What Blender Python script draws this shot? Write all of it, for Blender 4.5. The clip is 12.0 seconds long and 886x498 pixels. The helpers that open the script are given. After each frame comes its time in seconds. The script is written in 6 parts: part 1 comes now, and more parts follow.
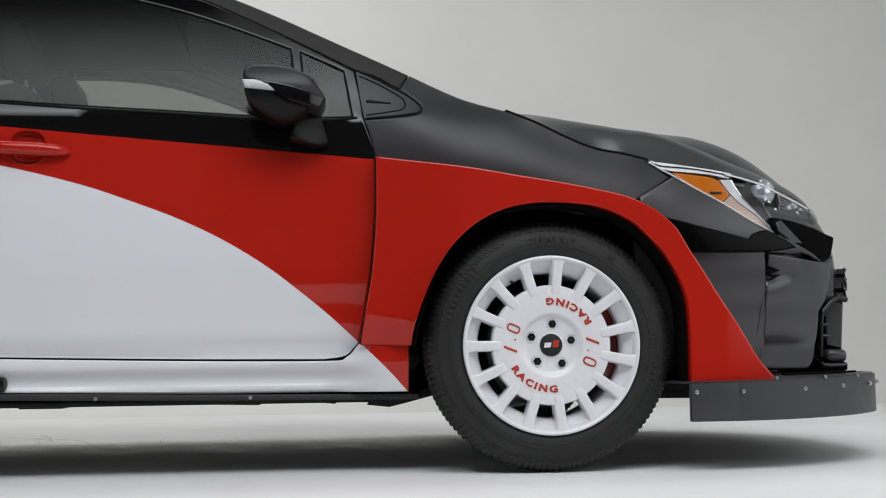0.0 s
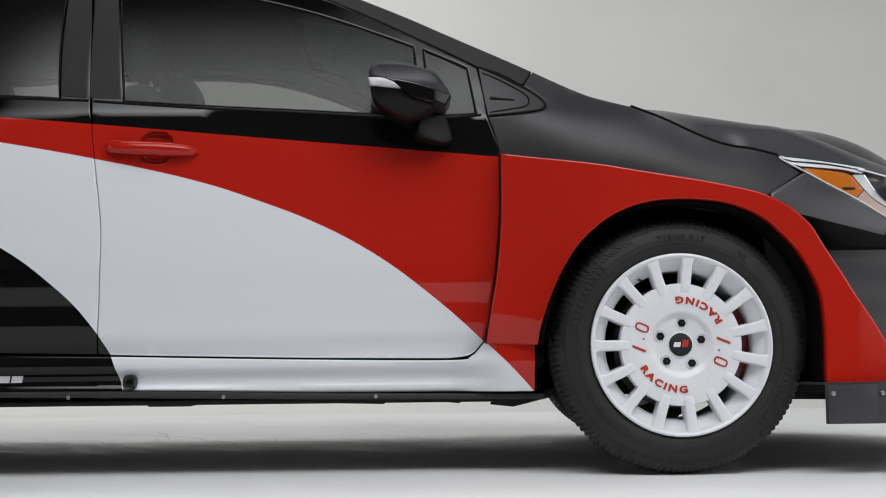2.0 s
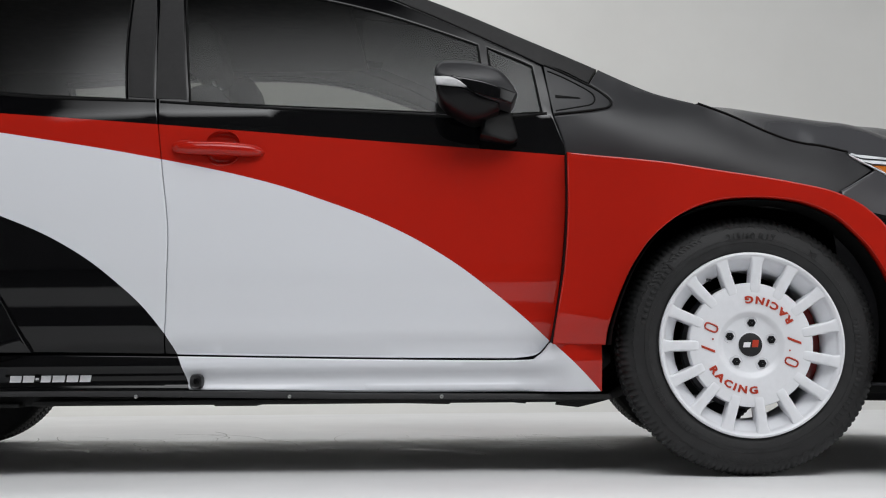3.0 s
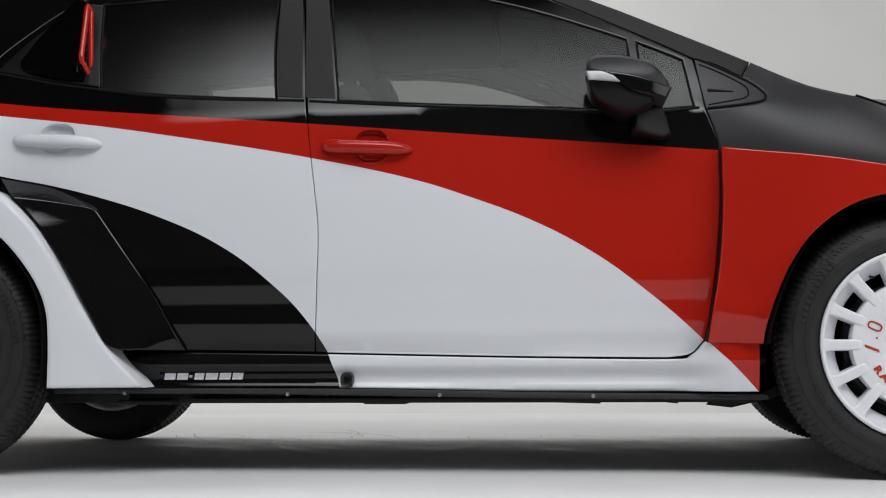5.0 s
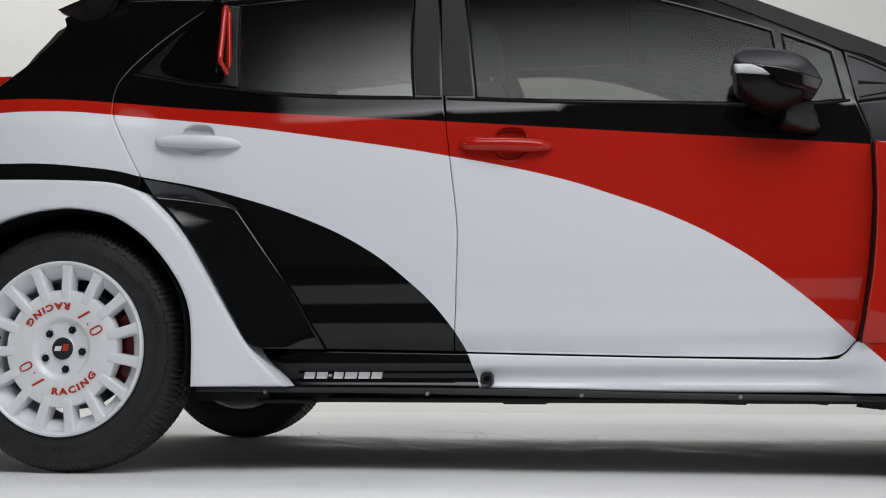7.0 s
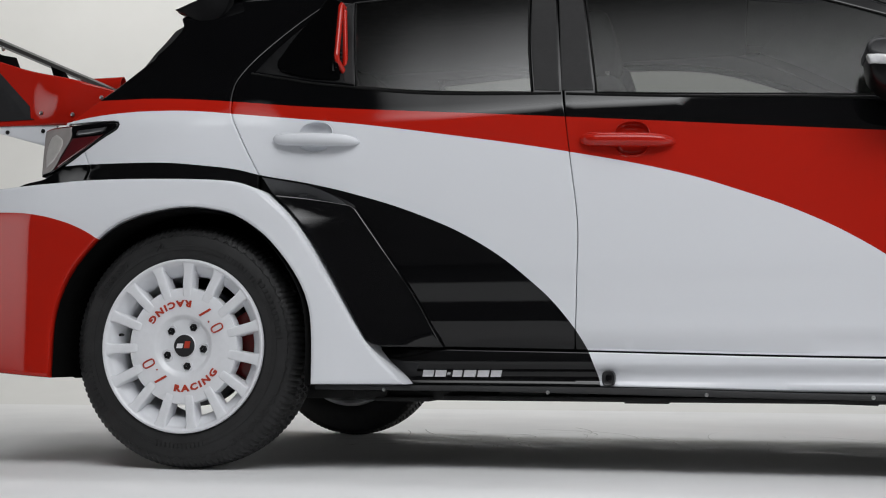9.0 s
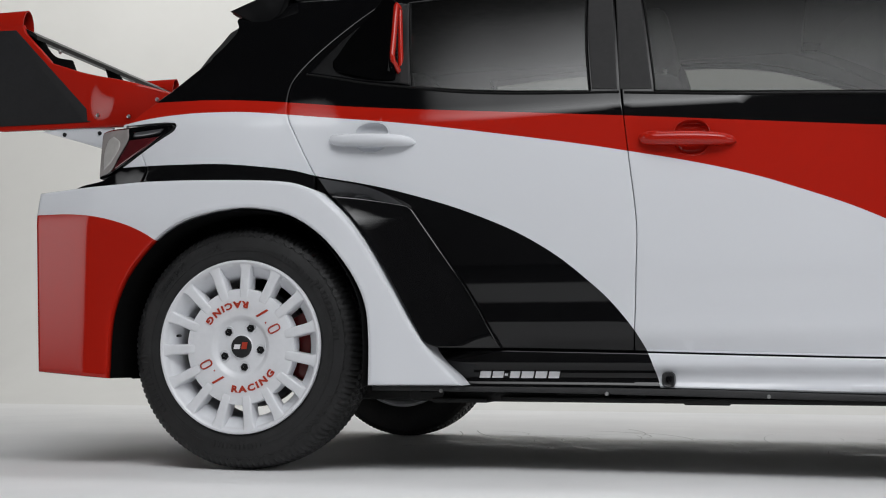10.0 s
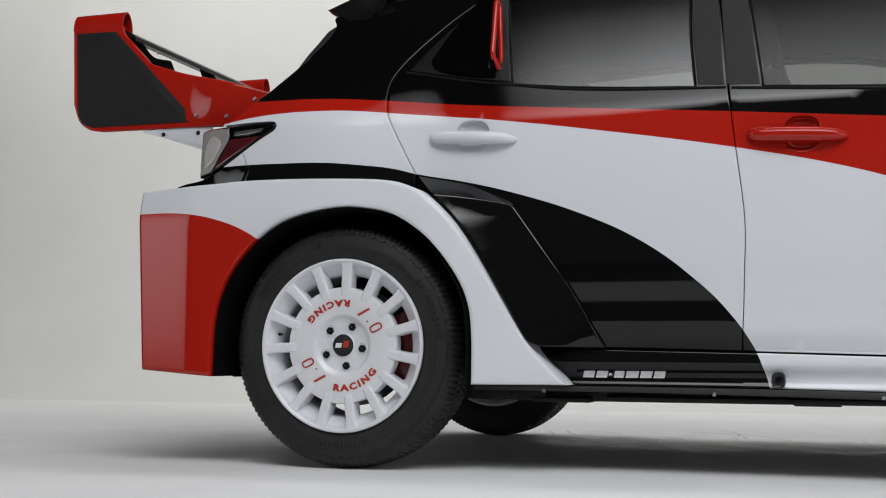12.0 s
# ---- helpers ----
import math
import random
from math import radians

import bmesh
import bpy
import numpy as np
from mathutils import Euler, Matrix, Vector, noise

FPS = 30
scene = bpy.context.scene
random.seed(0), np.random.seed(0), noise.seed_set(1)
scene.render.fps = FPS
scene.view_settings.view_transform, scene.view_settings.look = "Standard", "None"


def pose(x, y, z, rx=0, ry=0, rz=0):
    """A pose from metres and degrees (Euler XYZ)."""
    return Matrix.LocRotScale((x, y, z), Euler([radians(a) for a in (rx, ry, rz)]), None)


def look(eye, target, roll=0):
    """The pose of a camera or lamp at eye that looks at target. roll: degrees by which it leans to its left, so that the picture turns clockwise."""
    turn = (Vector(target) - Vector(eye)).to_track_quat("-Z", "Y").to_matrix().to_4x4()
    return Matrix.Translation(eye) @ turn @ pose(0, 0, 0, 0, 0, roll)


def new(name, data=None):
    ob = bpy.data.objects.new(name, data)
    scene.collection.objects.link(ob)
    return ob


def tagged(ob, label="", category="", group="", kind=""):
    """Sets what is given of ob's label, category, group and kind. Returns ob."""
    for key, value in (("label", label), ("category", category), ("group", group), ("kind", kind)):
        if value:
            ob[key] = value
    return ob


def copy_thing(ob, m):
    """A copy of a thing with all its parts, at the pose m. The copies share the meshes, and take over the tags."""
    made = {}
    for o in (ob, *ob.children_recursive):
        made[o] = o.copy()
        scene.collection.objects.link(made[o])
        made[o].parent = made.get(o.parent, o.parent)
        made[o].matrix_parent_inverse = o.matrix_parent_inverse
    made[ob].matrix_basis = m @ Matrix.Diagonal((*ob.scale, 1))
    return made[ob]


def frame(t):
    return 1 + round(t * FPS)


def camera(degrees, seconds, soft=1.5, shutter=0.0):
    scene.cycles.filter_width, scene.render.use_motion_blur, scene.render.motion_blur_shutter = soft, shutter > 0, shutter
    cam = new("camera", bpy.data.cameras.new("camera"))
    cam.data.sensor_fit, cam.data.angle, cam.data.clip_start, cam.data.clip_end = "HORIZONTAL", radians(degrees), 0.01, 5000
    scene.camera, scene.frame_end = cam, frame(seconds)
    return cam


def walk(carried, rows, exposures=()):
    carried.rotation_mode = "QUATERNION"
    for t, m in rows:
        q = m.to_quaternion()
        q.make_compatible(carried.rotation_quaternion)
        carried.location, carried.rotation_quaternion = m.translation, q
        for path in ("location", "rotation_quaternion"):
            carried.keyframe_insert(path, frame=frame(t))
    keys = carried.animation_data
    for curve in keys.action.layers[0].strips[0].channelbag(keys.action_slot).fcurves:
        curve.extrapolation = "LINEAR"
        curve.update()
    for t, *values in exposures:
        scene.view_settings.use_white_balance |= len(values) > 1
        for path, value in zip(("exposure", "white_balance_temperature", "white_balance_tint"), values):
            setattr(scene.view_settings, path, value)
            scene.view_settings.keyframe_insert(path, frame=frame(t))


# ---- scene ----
cam = camera(39.9, 12.0, soft=1.1)
PATH = [
    (0, (2.017, -3.248, 0.307), (2.219, -1.268, 0.4876), -0.8),
    (0.5, (1.996, -3.238, 0.307), (2.167, -1.255, 0.4876), -0.7),
    (1, (1.972, -3.228, 0.307), (2.11, -1.242, 0.4876), -0.7),
    (1.5, (1.946, -3.219, 0.308), (2.048, -1.231, 0.4876), -0.7),
    (2, (1.917, -3.209, 0.309), (1.976, -1.22, 0.4896), -0.6),
    (2.5, (1.888, -3.199, 0.309), (1.909, -1.209, 0.4906), -0.5),
    (3, (1.857, -3.193, 0.309), (1.845, -1.202, 0.4906), -0.5),
    (5, (1.716, -3.171, 0.308), (1.544, -1.188, 0.4896), -0.3),
    (5.5, (1.685, -3.164, 0.308), (1.473, -1.185, 0.4906), -0.3),
    (6, (1.654, -3.157, 0.309), (1.403, -1.183, 0.4906), -0.2),
    (6.5, (1.621, -3.153, 0.309), (1.335, -1.183, 0.4906), -0.2),
    (7, (1.588, -3.151, 0.310), (1.264, -1.187, 0.4906), -0.1),
    (7.5, (1.562, -3.147, 0.311), (1.203, -1.189, 0.4906), -0.1),
    (9.5, (1.47, -3.135, 0.316), (0.975, -1.206, 0.4906), 0.1),
    (10, (1.447, -3.132, 0.316), (0.92, -1.212, 0.4916), 0.1),
    (10.5, (1.423, -3.131, 0.317), (0.865, -1.22, 0.4906), 0.2),
    (11, (1.397, -3.134, 0.317), (0.808, -1.232, 0.4906), 0.2),
    (11.5, (1.37, -3.137, 0.316), (0.762, -1.24, 0.4906), 0.3),
    (12, (1.343, -3.139, 0.316), (0.714, -1.25, 0.4896), 0.3),
]
walk(cam, [(t, look(eye, target, roll)) for t, eye, target, roll in PATH])

# ---- world, light ----
CY = 0.87                    # the car's middle plane; the near flank is at small y
world = bpy.data.worlds.new("studio_dark")
world.use_nodes = True
world.node_tree.nodes["Background"].inputs[0].default_value = (0.9, 0.95, 1.0, 1)
world.node_tree.nodes["Background"].inputs[1].default_value = 0.02
scene.world = world


def area(name, eye, target, sx, sy, watts, colour=(1, 1, 1), fade=0.0, lit_foot=0.0):
    """A softbox; fade: how softly its diffuser falls off towards its edges; lit_foot: fed from its lower edge and
    dimming towards the upper one with this power."""
    d = bpy.data.lights.new(name, "AREA")
    d.shape, d.size, d.size_y, d.energy, d.color = "RECTANGLE", sx, sy, watts, colour
    if fade:
        d.use_nodes = True
        t = d.node_tree
        em = t.nodes["Emission"]
        uv, sep = t.nodes.new("ShaderNodeNewGeometry"), t.nodes.new("ShaderNodeSeparateXYZ")
        t.links.new(uv.outputs["Parametric"], sep.inputs[0])

        def maths(kind, a, b=None):
            n = t.nodes.new("ShaderNodeMath")
            n.operation = kind
            for i, v in ((0, a), (1, b)):
                if isinstance(v, bpy.types.NodeSocket):
                    t.links.new(v, n.inputs[i])
                elif v is not None:
                    n.inputs[i].default_value = v
            return n.outputs[0]
        across = maths("POWER", maths("SINE", maths("MULTIPLY", sep.outputs[0], math.pi)), fade * 0.5)
        if lit_foot:
            up = maths("POWER", maths("SUBTRACT", 1.0, sep.outputs[1]), lit_foot)
            up = maths("MULTIPLY", up, maths("MINIMUM", 1.0, maths("MULTIPLY", sep.outputs[1], 7.0)))
        else:
            up = maths("POWER", maths("SINE", maths("MULTIPLY", sep.outputs[1], math.pi)), fade)
        t.links.new(maths("MULTIPLY", across, up), em.inputs["Strength"])
    ob = new(name, d)
    ob.matrix_world = look(eye, target)
    return ob


area("softbox_key", (2.5, -2.55, 5.526), (2.5, 1.35, 1.926), 6.9, 4.8, 1040, (0.965, 0.98, 1.0), 0.9, 1.6)
area("softbox_top", (1.5, 1.7, 5.3), (1.5, 1.7, 0.0), 6.8, 1.2, 125, (0.96, 0.98, 1.0), 0.6)
# next three: unseen fill lamps, added to lift the side wall, nose and tail
area("fill_side", (7.9, 0.6, 5.2), (9.0, 0.6, 0.9), 5.0, 0.8, 26, (1.0, 0.99, 0.955))
area("fill_front", (6.7, -2.4, 1.9), (3.0, 0.2, 0.5), 4.0, 3.6, 88, (0.965, 0.98, 1.0), 0.8)
area("fill_rear", (-6.2, -4.4, 1.7), (-0.6, 0.0, 0.5), 2.6, 3.2, 62, (0.965, 0.98, 1.0), 0.5)
area("softbox_backdrop", (-2.9, 3.6, 4.9), (-2.9, 6.4, 2.5), 9.4, 1.6, 182, (1.0, 0.99, 0.955), 0.3)
scene.view_settings.exposure = 0.0

# ---- materials ----


class Mat:
    """A small node builder round one Principled material."""

    def __init__(self, name, base=(0.5, 0.5, 0.5), rough=0.5, metal=0.0, coat=0.0, coat_rough=0.04, spec=0.5):
        self.m = bpy.data.materials.new(name)
        self.m.use_nodes = True
        self.t = self.m.node_tree
        self.p = self.t.nodes["Principled BSDF"]
        for key, value in (("Base Color", (*base, 1)), ("Roughness", rough), ("Metallic", metal), ("Coat Weight", coat),
                           ("Coat Roughness", coat_rough), ("Specular IOR Level", spec)):
            self.p.inputs[key].default_value = value
        self.pos = None

    def add(self, kind, ins=(), **props):
        n = self.t.nodes.new(kind)
        if "operation" in props:
            n.operation = props["operation"]
        if "data_type" in props:
            n.data_type = props["data_type"]
        for i, v in enumerate(ins):
            if v is None:
                continue
            if isinstance(v, bpy.types.NodeSocket):
                self.t.links.new(v, n.inputs[i])
            else:
                n.inputs[i].default_value = v
        return n

    def coords(self):
        if self.pos is None:
            self.pos = self.add("ShaderNodeTexCoord").outputs["Object"]
        return self.pos

    def noise(self, scale, detail=4, rough=0.6):
        n = self.add("ShaderNodeTexNoise", (self.coords(),))
        n.inputs["Scale"].default_value, n.inputs["Detail"].default_value, n.inputs["Roughness"].default_value = scale, detail, rough
        return n.outputs["Fac"]

    def span(self, fac, a, b, c, d):
        n = self.add("ShaderNodeMapRange", (fac, a, b, c, d))
        return n.outputs[0]

    def mix(self, fac, a, b):
        n = self.add("ShaderNodeMix", data_type="RGBA")
        for i, v in ((0, fac), (6, a), (7, b)):
            if isinstance(v, bpy.types.NodeSocket):
                self.t.links.new(v, n.inputs[i])
            else:
                n.inputs[i].default_value = v if i == 0 else (*v, 1)
        return n.outputs[2]

    def to(self, key, socket):
        self.t.links.new(socket, self.p.inputs[key])
        return self

    def bump(self, height, strength=0.2, dist=0.002):
        b = self.add("ShaderNodeBump")
        b.inputs["Strength"].default_value, b.inputs["Distance"].default_value = strength, dist
        self.t.links.new(height, b.inputs["Height"])
        self.t.links.new(b.outputs[0], self.p.inputs["Normal"])
        return self


def plain(name, base, rough, metal=0.0, coat=0.0, coat_rough=0.04, fine=60.0, var=0.12, bump=0.0, spec=0.5):
    """A surface with a slight mottle at two scales, and a fine relief."""
    k = Mat(name, base, rough, metal, coat, coat_rough, spec)
    f = k.add("ShaderNodeMath", (k.noise(fine), k.noise(fine * 0.08)), operation="MULTIPLY").outputs[0]
    lo = tuple(c * (1 - var) for c in base)
    hi = tuple(min(1, c * (1 + var)) for c in base)
    k.to("Base Color", k.mix(k.span(f, 0.1, 0.45, 0, 1), lo, hi))
    k.to("Roughness", k.span(k.noise(fine * 0.5), 0.3, 0.7, rough * 0.88, min(1, rough * 1.12)))
    if bump:
        k.bump(k.noise(fine * 4, 3), bump, 0.001)
    return k.m


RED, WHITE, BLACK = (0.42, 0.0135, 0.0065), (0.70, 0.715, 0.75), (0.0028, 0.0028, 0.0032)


def paint(name, base, soft=0.0):
    k = Mat(name, base, 0.5, 0.0, 0.8, 0.03, 0.0)
    lo, hi = tuple(c * 0.96 for c in base), tuple(min(1, c * 1.04) for c in base)
    k.to("Base Color", k.mix(k.noise(3.0), lo, hi))
    # faint orange peel and dust under the clear coat
    k.to("Coat Roughness", k.span(k.noise(9.0), 0.35, 0.75, 0.02 + soft, 0.06 + soft))
    b = k.add("ShaderNodeBump")
    b.inputs["Strength"].default_value, b.inputs["Distance"].default_value = 0.035, 0.0006
    k.t.links.new(k.noise(420.0, 2), b.inputs["Height"])
    k.t.links.new(b.outputs[0], k.p.inputs["Coat Normal"])
    return k


# where the livery changes colour: (x, z) along each border of the vinyl
EDGE_BLACK_RED = [(-0.75, 1.122), (-0.33, 1.077), (-0.072, 1.063), (0.086, 1.05), (0.385, 1.019), (0.72, 0.989), (1.058, 0.96), (1.516, 0.919), (2.176, 0.861), (2.7, 0.81)]
EDGE_RED_WHITE = [(-0.75, 0.98), (-0.43, 1.013), (-0.36, 1.019), (-0.244, 1.024), (-0.13, 1.024), (-0.027, 1.021), (0.095, 1.01), (0.396, 0.976), (0.73, 0.924), (1.071, 0.862), (1.362, 0.795), (1.515, 0.744),
                  (1.665, 0.685), (1.813, 0.607), (1.959, 0.503), (2.12, 0.362), (2.262, 0.214), (2.3, 0.16), (2.5, 0.0)]
EDGE_BLACK_LOW = [(-0.75, 0.86), (-0.5, 0.87), (-0.2, 0.868), (-0.078, 0.865), (0.024, 0.856), (0.125, 0.843), (0.184, 0.828), (0.329, 0.8), (0.478, 0.762), (0.656, 0.702), (0.816, 0.626), (0.973, 0.508), (1.049, 0.428),
                  (1.106, 0.342), (1.145, 0.236), (1.18, 0.1), (1.3, 0.0)]


def border(k, x01, z, pts):
    """1 where z is above the border through pts."""
    n = k.add("ShaderNodeFloatCurve")
    cv = n.mapping.curves[0]
    pts = [((x + 0.8) / 3.6, zz / 1.5) for x, zz in pts]
    cv.points[0].location, cv.points[1].location = pts[0], pts[-1]
    for p in pts[1:-1]:
        cv.points.new(*p)
    for p in cv.points:
        p.handle_type = "AUTO"
    n.mapping.update()
    k.t.links.new(x01, n.inputs["Value"])
    zc = k.add("ShaderNodeMath", (n.outputs[0], 1.5), operation="MULTIPLY").outputs[0]
    return k.add("ShaderNodeMath", (z, zc), operation="GREATER_THAN").outputs[0]


def livery():
    k = paint("paint_livery", WHITE)
    sep = k.add("ShaderNodeSeparateXYZ", (k.coords(),))
    x, z = sep.outputs[0], sep.outputs[2]
    x01 = k.add("ShaderNodeMath", (x, 0.8), operation="ADD").outputs[0]
    x01 = k.add("ShaderNodeMath", (x01, 3.6), operation="DIVIDE").outputs[0]
    col = k.mix(border(k, x01, z, EDGE_RED_WHITE), WHITE, RED)
    col = k.mix(border(k, x01, z, EDGE_BLACK_RED), col, BLACK)
    col = k.mix(border(k, x01, z, EDGE_BLACK_LOW), BLACK, col)
    k.to("Base Color", col)
    return k.m


def flare_paint():
    """White rear flare, red below a bowed line behind the wheel."""
    k = paint("paint_rear_flare", WHITE)
    sep = k.add("ShaderNodeSeparateXYZ", (k.coords(),))
    x, z = sep.outputs[0], sep.outputs[2]
    x01 = k.add("ShaderNodeMath", (x, 0.8), operation="ADD").outputs[0]
    x01 = k.add("ShaderNodeMath", (x01, 3.6), operation="DIVIDE").outputs[0]
    up = border(k, x01, z, [(-0.8, 0.727), (-0.618, 0.727), (-0.529, 0.725), (-0.445, 0.716), (-0.363, 0.697), (-0.29, 0.669), (-0.239, 0.638), (-0.15, 0.55), (0.0, 0.3), (0.2, 0.0)])
    k.to("Base Color", k.mix(up, RED, WHITE))
    return k.m


def glass(name, tint, rough=0.0, faces=1.0):
    m = bpy.data.materials.new(name)
    m.use_nodes = True
    t = m.node_tree
    t.nodes.clear()
    out, mix = t.nodes.new("ShaderNodeOutputMaterial"), t.nodes.new("ShaderNodeMixShader")
    tr, gl, fr = t.nodes.new("ShaderNodeBsdfTransparent"), t.nodes.new("ShaderNodeBsdfGlossy"), t.nodes.new("ShaderNodeFresnel")
    tr.inputs[0].default_value = (*tint, 1)
    gl.inputs["Roughness"].default_value = rough
    fr.inputs[0].default_value = 1.52
    two = t.nodes.new("ShaderNodeMath")      # both faces of the pane reflect
    two.operation = "MULTIPLY"
    two.inputs[1].default_value = faces
    t.links.new(fr.outputs[0], two.inputs[0])
    t.links.new(two.outputs[0], mix.inputs[0])
    t.links.new(tr.outputs[0], mix.inputs[1])
    t.links.new(gl.outputs[0], mix.inputs[2])
    t.links.new(mix.outputs[0], out.inputs[0])
    return m


M_LIVERY, M_RFLARE = livery(), flare_paint()
M_RED, M_WHITE, M_BLACK = paint("paint_red", RED).m, paint("paint_white", WHITE).m, paint("paint_black", BLACK).m
# same black as the doors, base lifted to paint in the softbox sheen
M_SOFT = paint("paint_black_sheen", (0.028, 0.028, 0.03), 0.27)
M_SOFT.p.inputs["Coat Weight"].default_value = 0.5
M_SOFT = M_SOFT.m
# paler again: reflected light on the bonnet put into the base colour
M_HOOD = paint("paint_black_bonnet_sheen", (0.056, 0.056, 0.06), 0.13).m
M_SATIN = plain("satin_black", (0.012, 0.012, 0.013), 0.38, var=0.2, fine=90)
M_PILLAR = plain("pillar_vinyl", (0.016, 0.0155, 0.016), 0.55, var=0.15, fine=150, spec=0.22)
M_BUMPER = paint("bumper_satin_black", (0.053, 0.053, 0.056), 0.16)
M_BUMPER.p.inputs["Coat Weight"].default_value = 0.9
M_BUMPER = M_BUMPER.m
M_DEEP = paint("paint_deep_black", (0.002, 0.002, 0.0022), 0.02)
M_DEEP.p.inputs["Coat Weight"].default_value = 0.13
M_DEEP = M_DEEP.m
M_PLASTIC = plain("grained_black_plastic", (0.016, 0.016, 0.017), 0.55, var=0.25, fine=200, bump=0.15)
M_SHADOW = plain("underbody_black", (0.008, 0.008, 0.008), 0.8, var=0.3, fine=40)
M_BLANK = plain("deep_black_trim", (0.004, 0.004, 0.0045), 0.35, fine=120, spec=0.22)
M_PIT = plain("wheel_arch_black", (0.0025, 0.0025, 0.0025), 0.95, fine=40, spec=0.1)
M_RUBBER = plain("tyre_rubber", (0.0125, 0.0125, 0.013), 0.56, var=0.6, fine=38, bump=0.7, spec=0.42)
M_SEAL = plain("rubber_seal", (0.004, 0.004, 0.004), 0.7, fine=120, spec=0.15)
M_RIM = plain("rim_white", (0.74, 0.75, 0.78), 0.32, coat=0.5, coat_rough=0.1, var=0.04)
M_LETTER = plain("red_lettering", (0.42, 0.035, 0.012), 0.4, var=0.06)
M_STEEL = plain("steel", (0.5, 0.5, 0.5), 0.3, metal=1.0, var=0.15)
M_DISC = plain("brake_steel", (0.16, 0.16, 0.17), 0.4, metal=1.0, var=0.3)
M_DARKMETAL = plain("dark_metal", (0.02, 0.02, 0.022), 0.35, metal=0.6, var=0.2)
M_PLATE = plain("splitter_plate", (0.036, 0.036, 0.04), 0.42, var=0.12, fine=60, bump=0.05)
M_CARBON = plain("carbon_panel", (0.012, 0.012, 0.0135), 0.6, var=0.25, fine=260, bump=0.1, spec=0.35)
M_TRIM = plain("interior_trim", (0.03, 0.03, 0.032), 0.75, var=0.25, fine=80)
M_SEAT = plain("seat_cloth", (0.03, 0.03, 0.03), 0.9, var=0.3, fine=300)
M_LENS = plain("projector_glass", (0.6, 0.64, 0.7), 0.12, metal=0.6, coat=1.0, var=0.3, fine=20)
M_CALIPER = plain("caliper_red", (0.16, 0.006, 0.005), 0.35, coat=0.4, var=0.1)
M_CHROME = plain("chrome", (0.75, 0.75, 0.76), 0.12, metal=1.0, var=0.05)
M_AMBER = plain("amber_lens", (0.55, 0.15, 0.01), 0.18, coat=1.0, var=0.12, fine=30)
M_LAMPRED = plain("red_lens", (0.085, 0.01, 0.013), 0.15, coat=1.0, var=0.2, fine=30)
M_BRIGHT = plain("bright_lamp_trim", (0.78, 0.79, 0.8), 0.35, var=0.06, fine=60)
M_PALELENS = plain("pale_lens", (0.36, 0.33, 0.32), 0.2, coat=1.0, var=0.2, fine=18)
M_SMOKE = plain("smoked_lens", (0.07, 0.07, 0.075), 0.2, coat=1.0, var=0.15, fine=30)
M_PALEDROP = plain("pale_moulded_lens", (0.5, 0.48, 0.46), 0.25, coat=1.0, var=0.15, fine=25)
M_CLEAR = plain("clear_lens", (0.56, 0.57, 0.59), 0.2, coat=1.0, var=0.1, fine=30)
M_ROSE = plain("rosy_lens", (0.5, 0.35, 0.29), 0.22, coat=1.0, var=0.1, fine=30)
M_LAMPBOX = plain("lamp_housing", (0.005, 0.0055, 0.007), 0.45, coat=0.0, spec=0.3, var=0.3, fine=30)
M_INDICATOR = plain("indicator_lens", (0.45, 0.45, 0.46), 0.25, coat=1.0, var=0.15)
M_DECAL = plain("white_decal", (0.75, 0.75, 0.77), 0.45, var=0.05)
M_WINDOW = glass("tinted_glass", (0.40, 0.41, 0.395), rough=0.16, faces=0.7)
M_REARGLASS = glass("privacy_glass", (0.34, 0.35, 0.335), rough=0.16, faces=2.1)
M_PANE = glass("quarter_glass", (0.40, 0.41, 0.395), rough=0.1, faces=0.85)
M_SCREEN = glass("windscreen_glass", (0.13, 0.135, 0.13), rough=0.08, faces=0.04)
M_COVER = glass("lamp_cover", (0.95, 0.96, 0.97), faces=0.35)

# ---- mesh helpers ----
from mathutils.geometry import delaunay_2d_cdt


def mk(name, verts, faces, mat, parent=None, label="", mirror=False, angle=40, flat=False):
    """One mesh object. mirror: reflected to the car's far flank."""
    if mirror:
        verts = [(x, 2 * CY - y, z) for x, y, z in verts]
        faces = [tuple(reversed(f)) for f in faces]
    me = bpy.data.meshes.new(name)
    me.from_pydata([tuple(v) for v in verts], [], [tuple(f) for f in faces])
    me.update()
    if not flat:
        me.shade_smooth()
        me.set_sharp_from_angle(angle=radians(angle))
    me.materials.append(mat)
    ob = new(name, me)
    ob.parent = parent
    if label:
        ob["label"] = label
    return ob


def both(name, geo, mat, parent, label="", **kw):
    """The part on the near flank and its mirror image on the far one."""
    mk(name, *geo, mat, parent, label, mirror=True, **kw)
    return mk(name, *geo, mat, parent, label, **kw)


def join(*geos):
    V, F = [], []
    for v, f in geos:
        n = len(V)
        V += list(v)
        F += [tuple(i + n for i in q) for q in f]
    return V, F


def moved(geo, m):
    return [tuple(m @ Vector(v)) for v in geo[0]], geo[1]


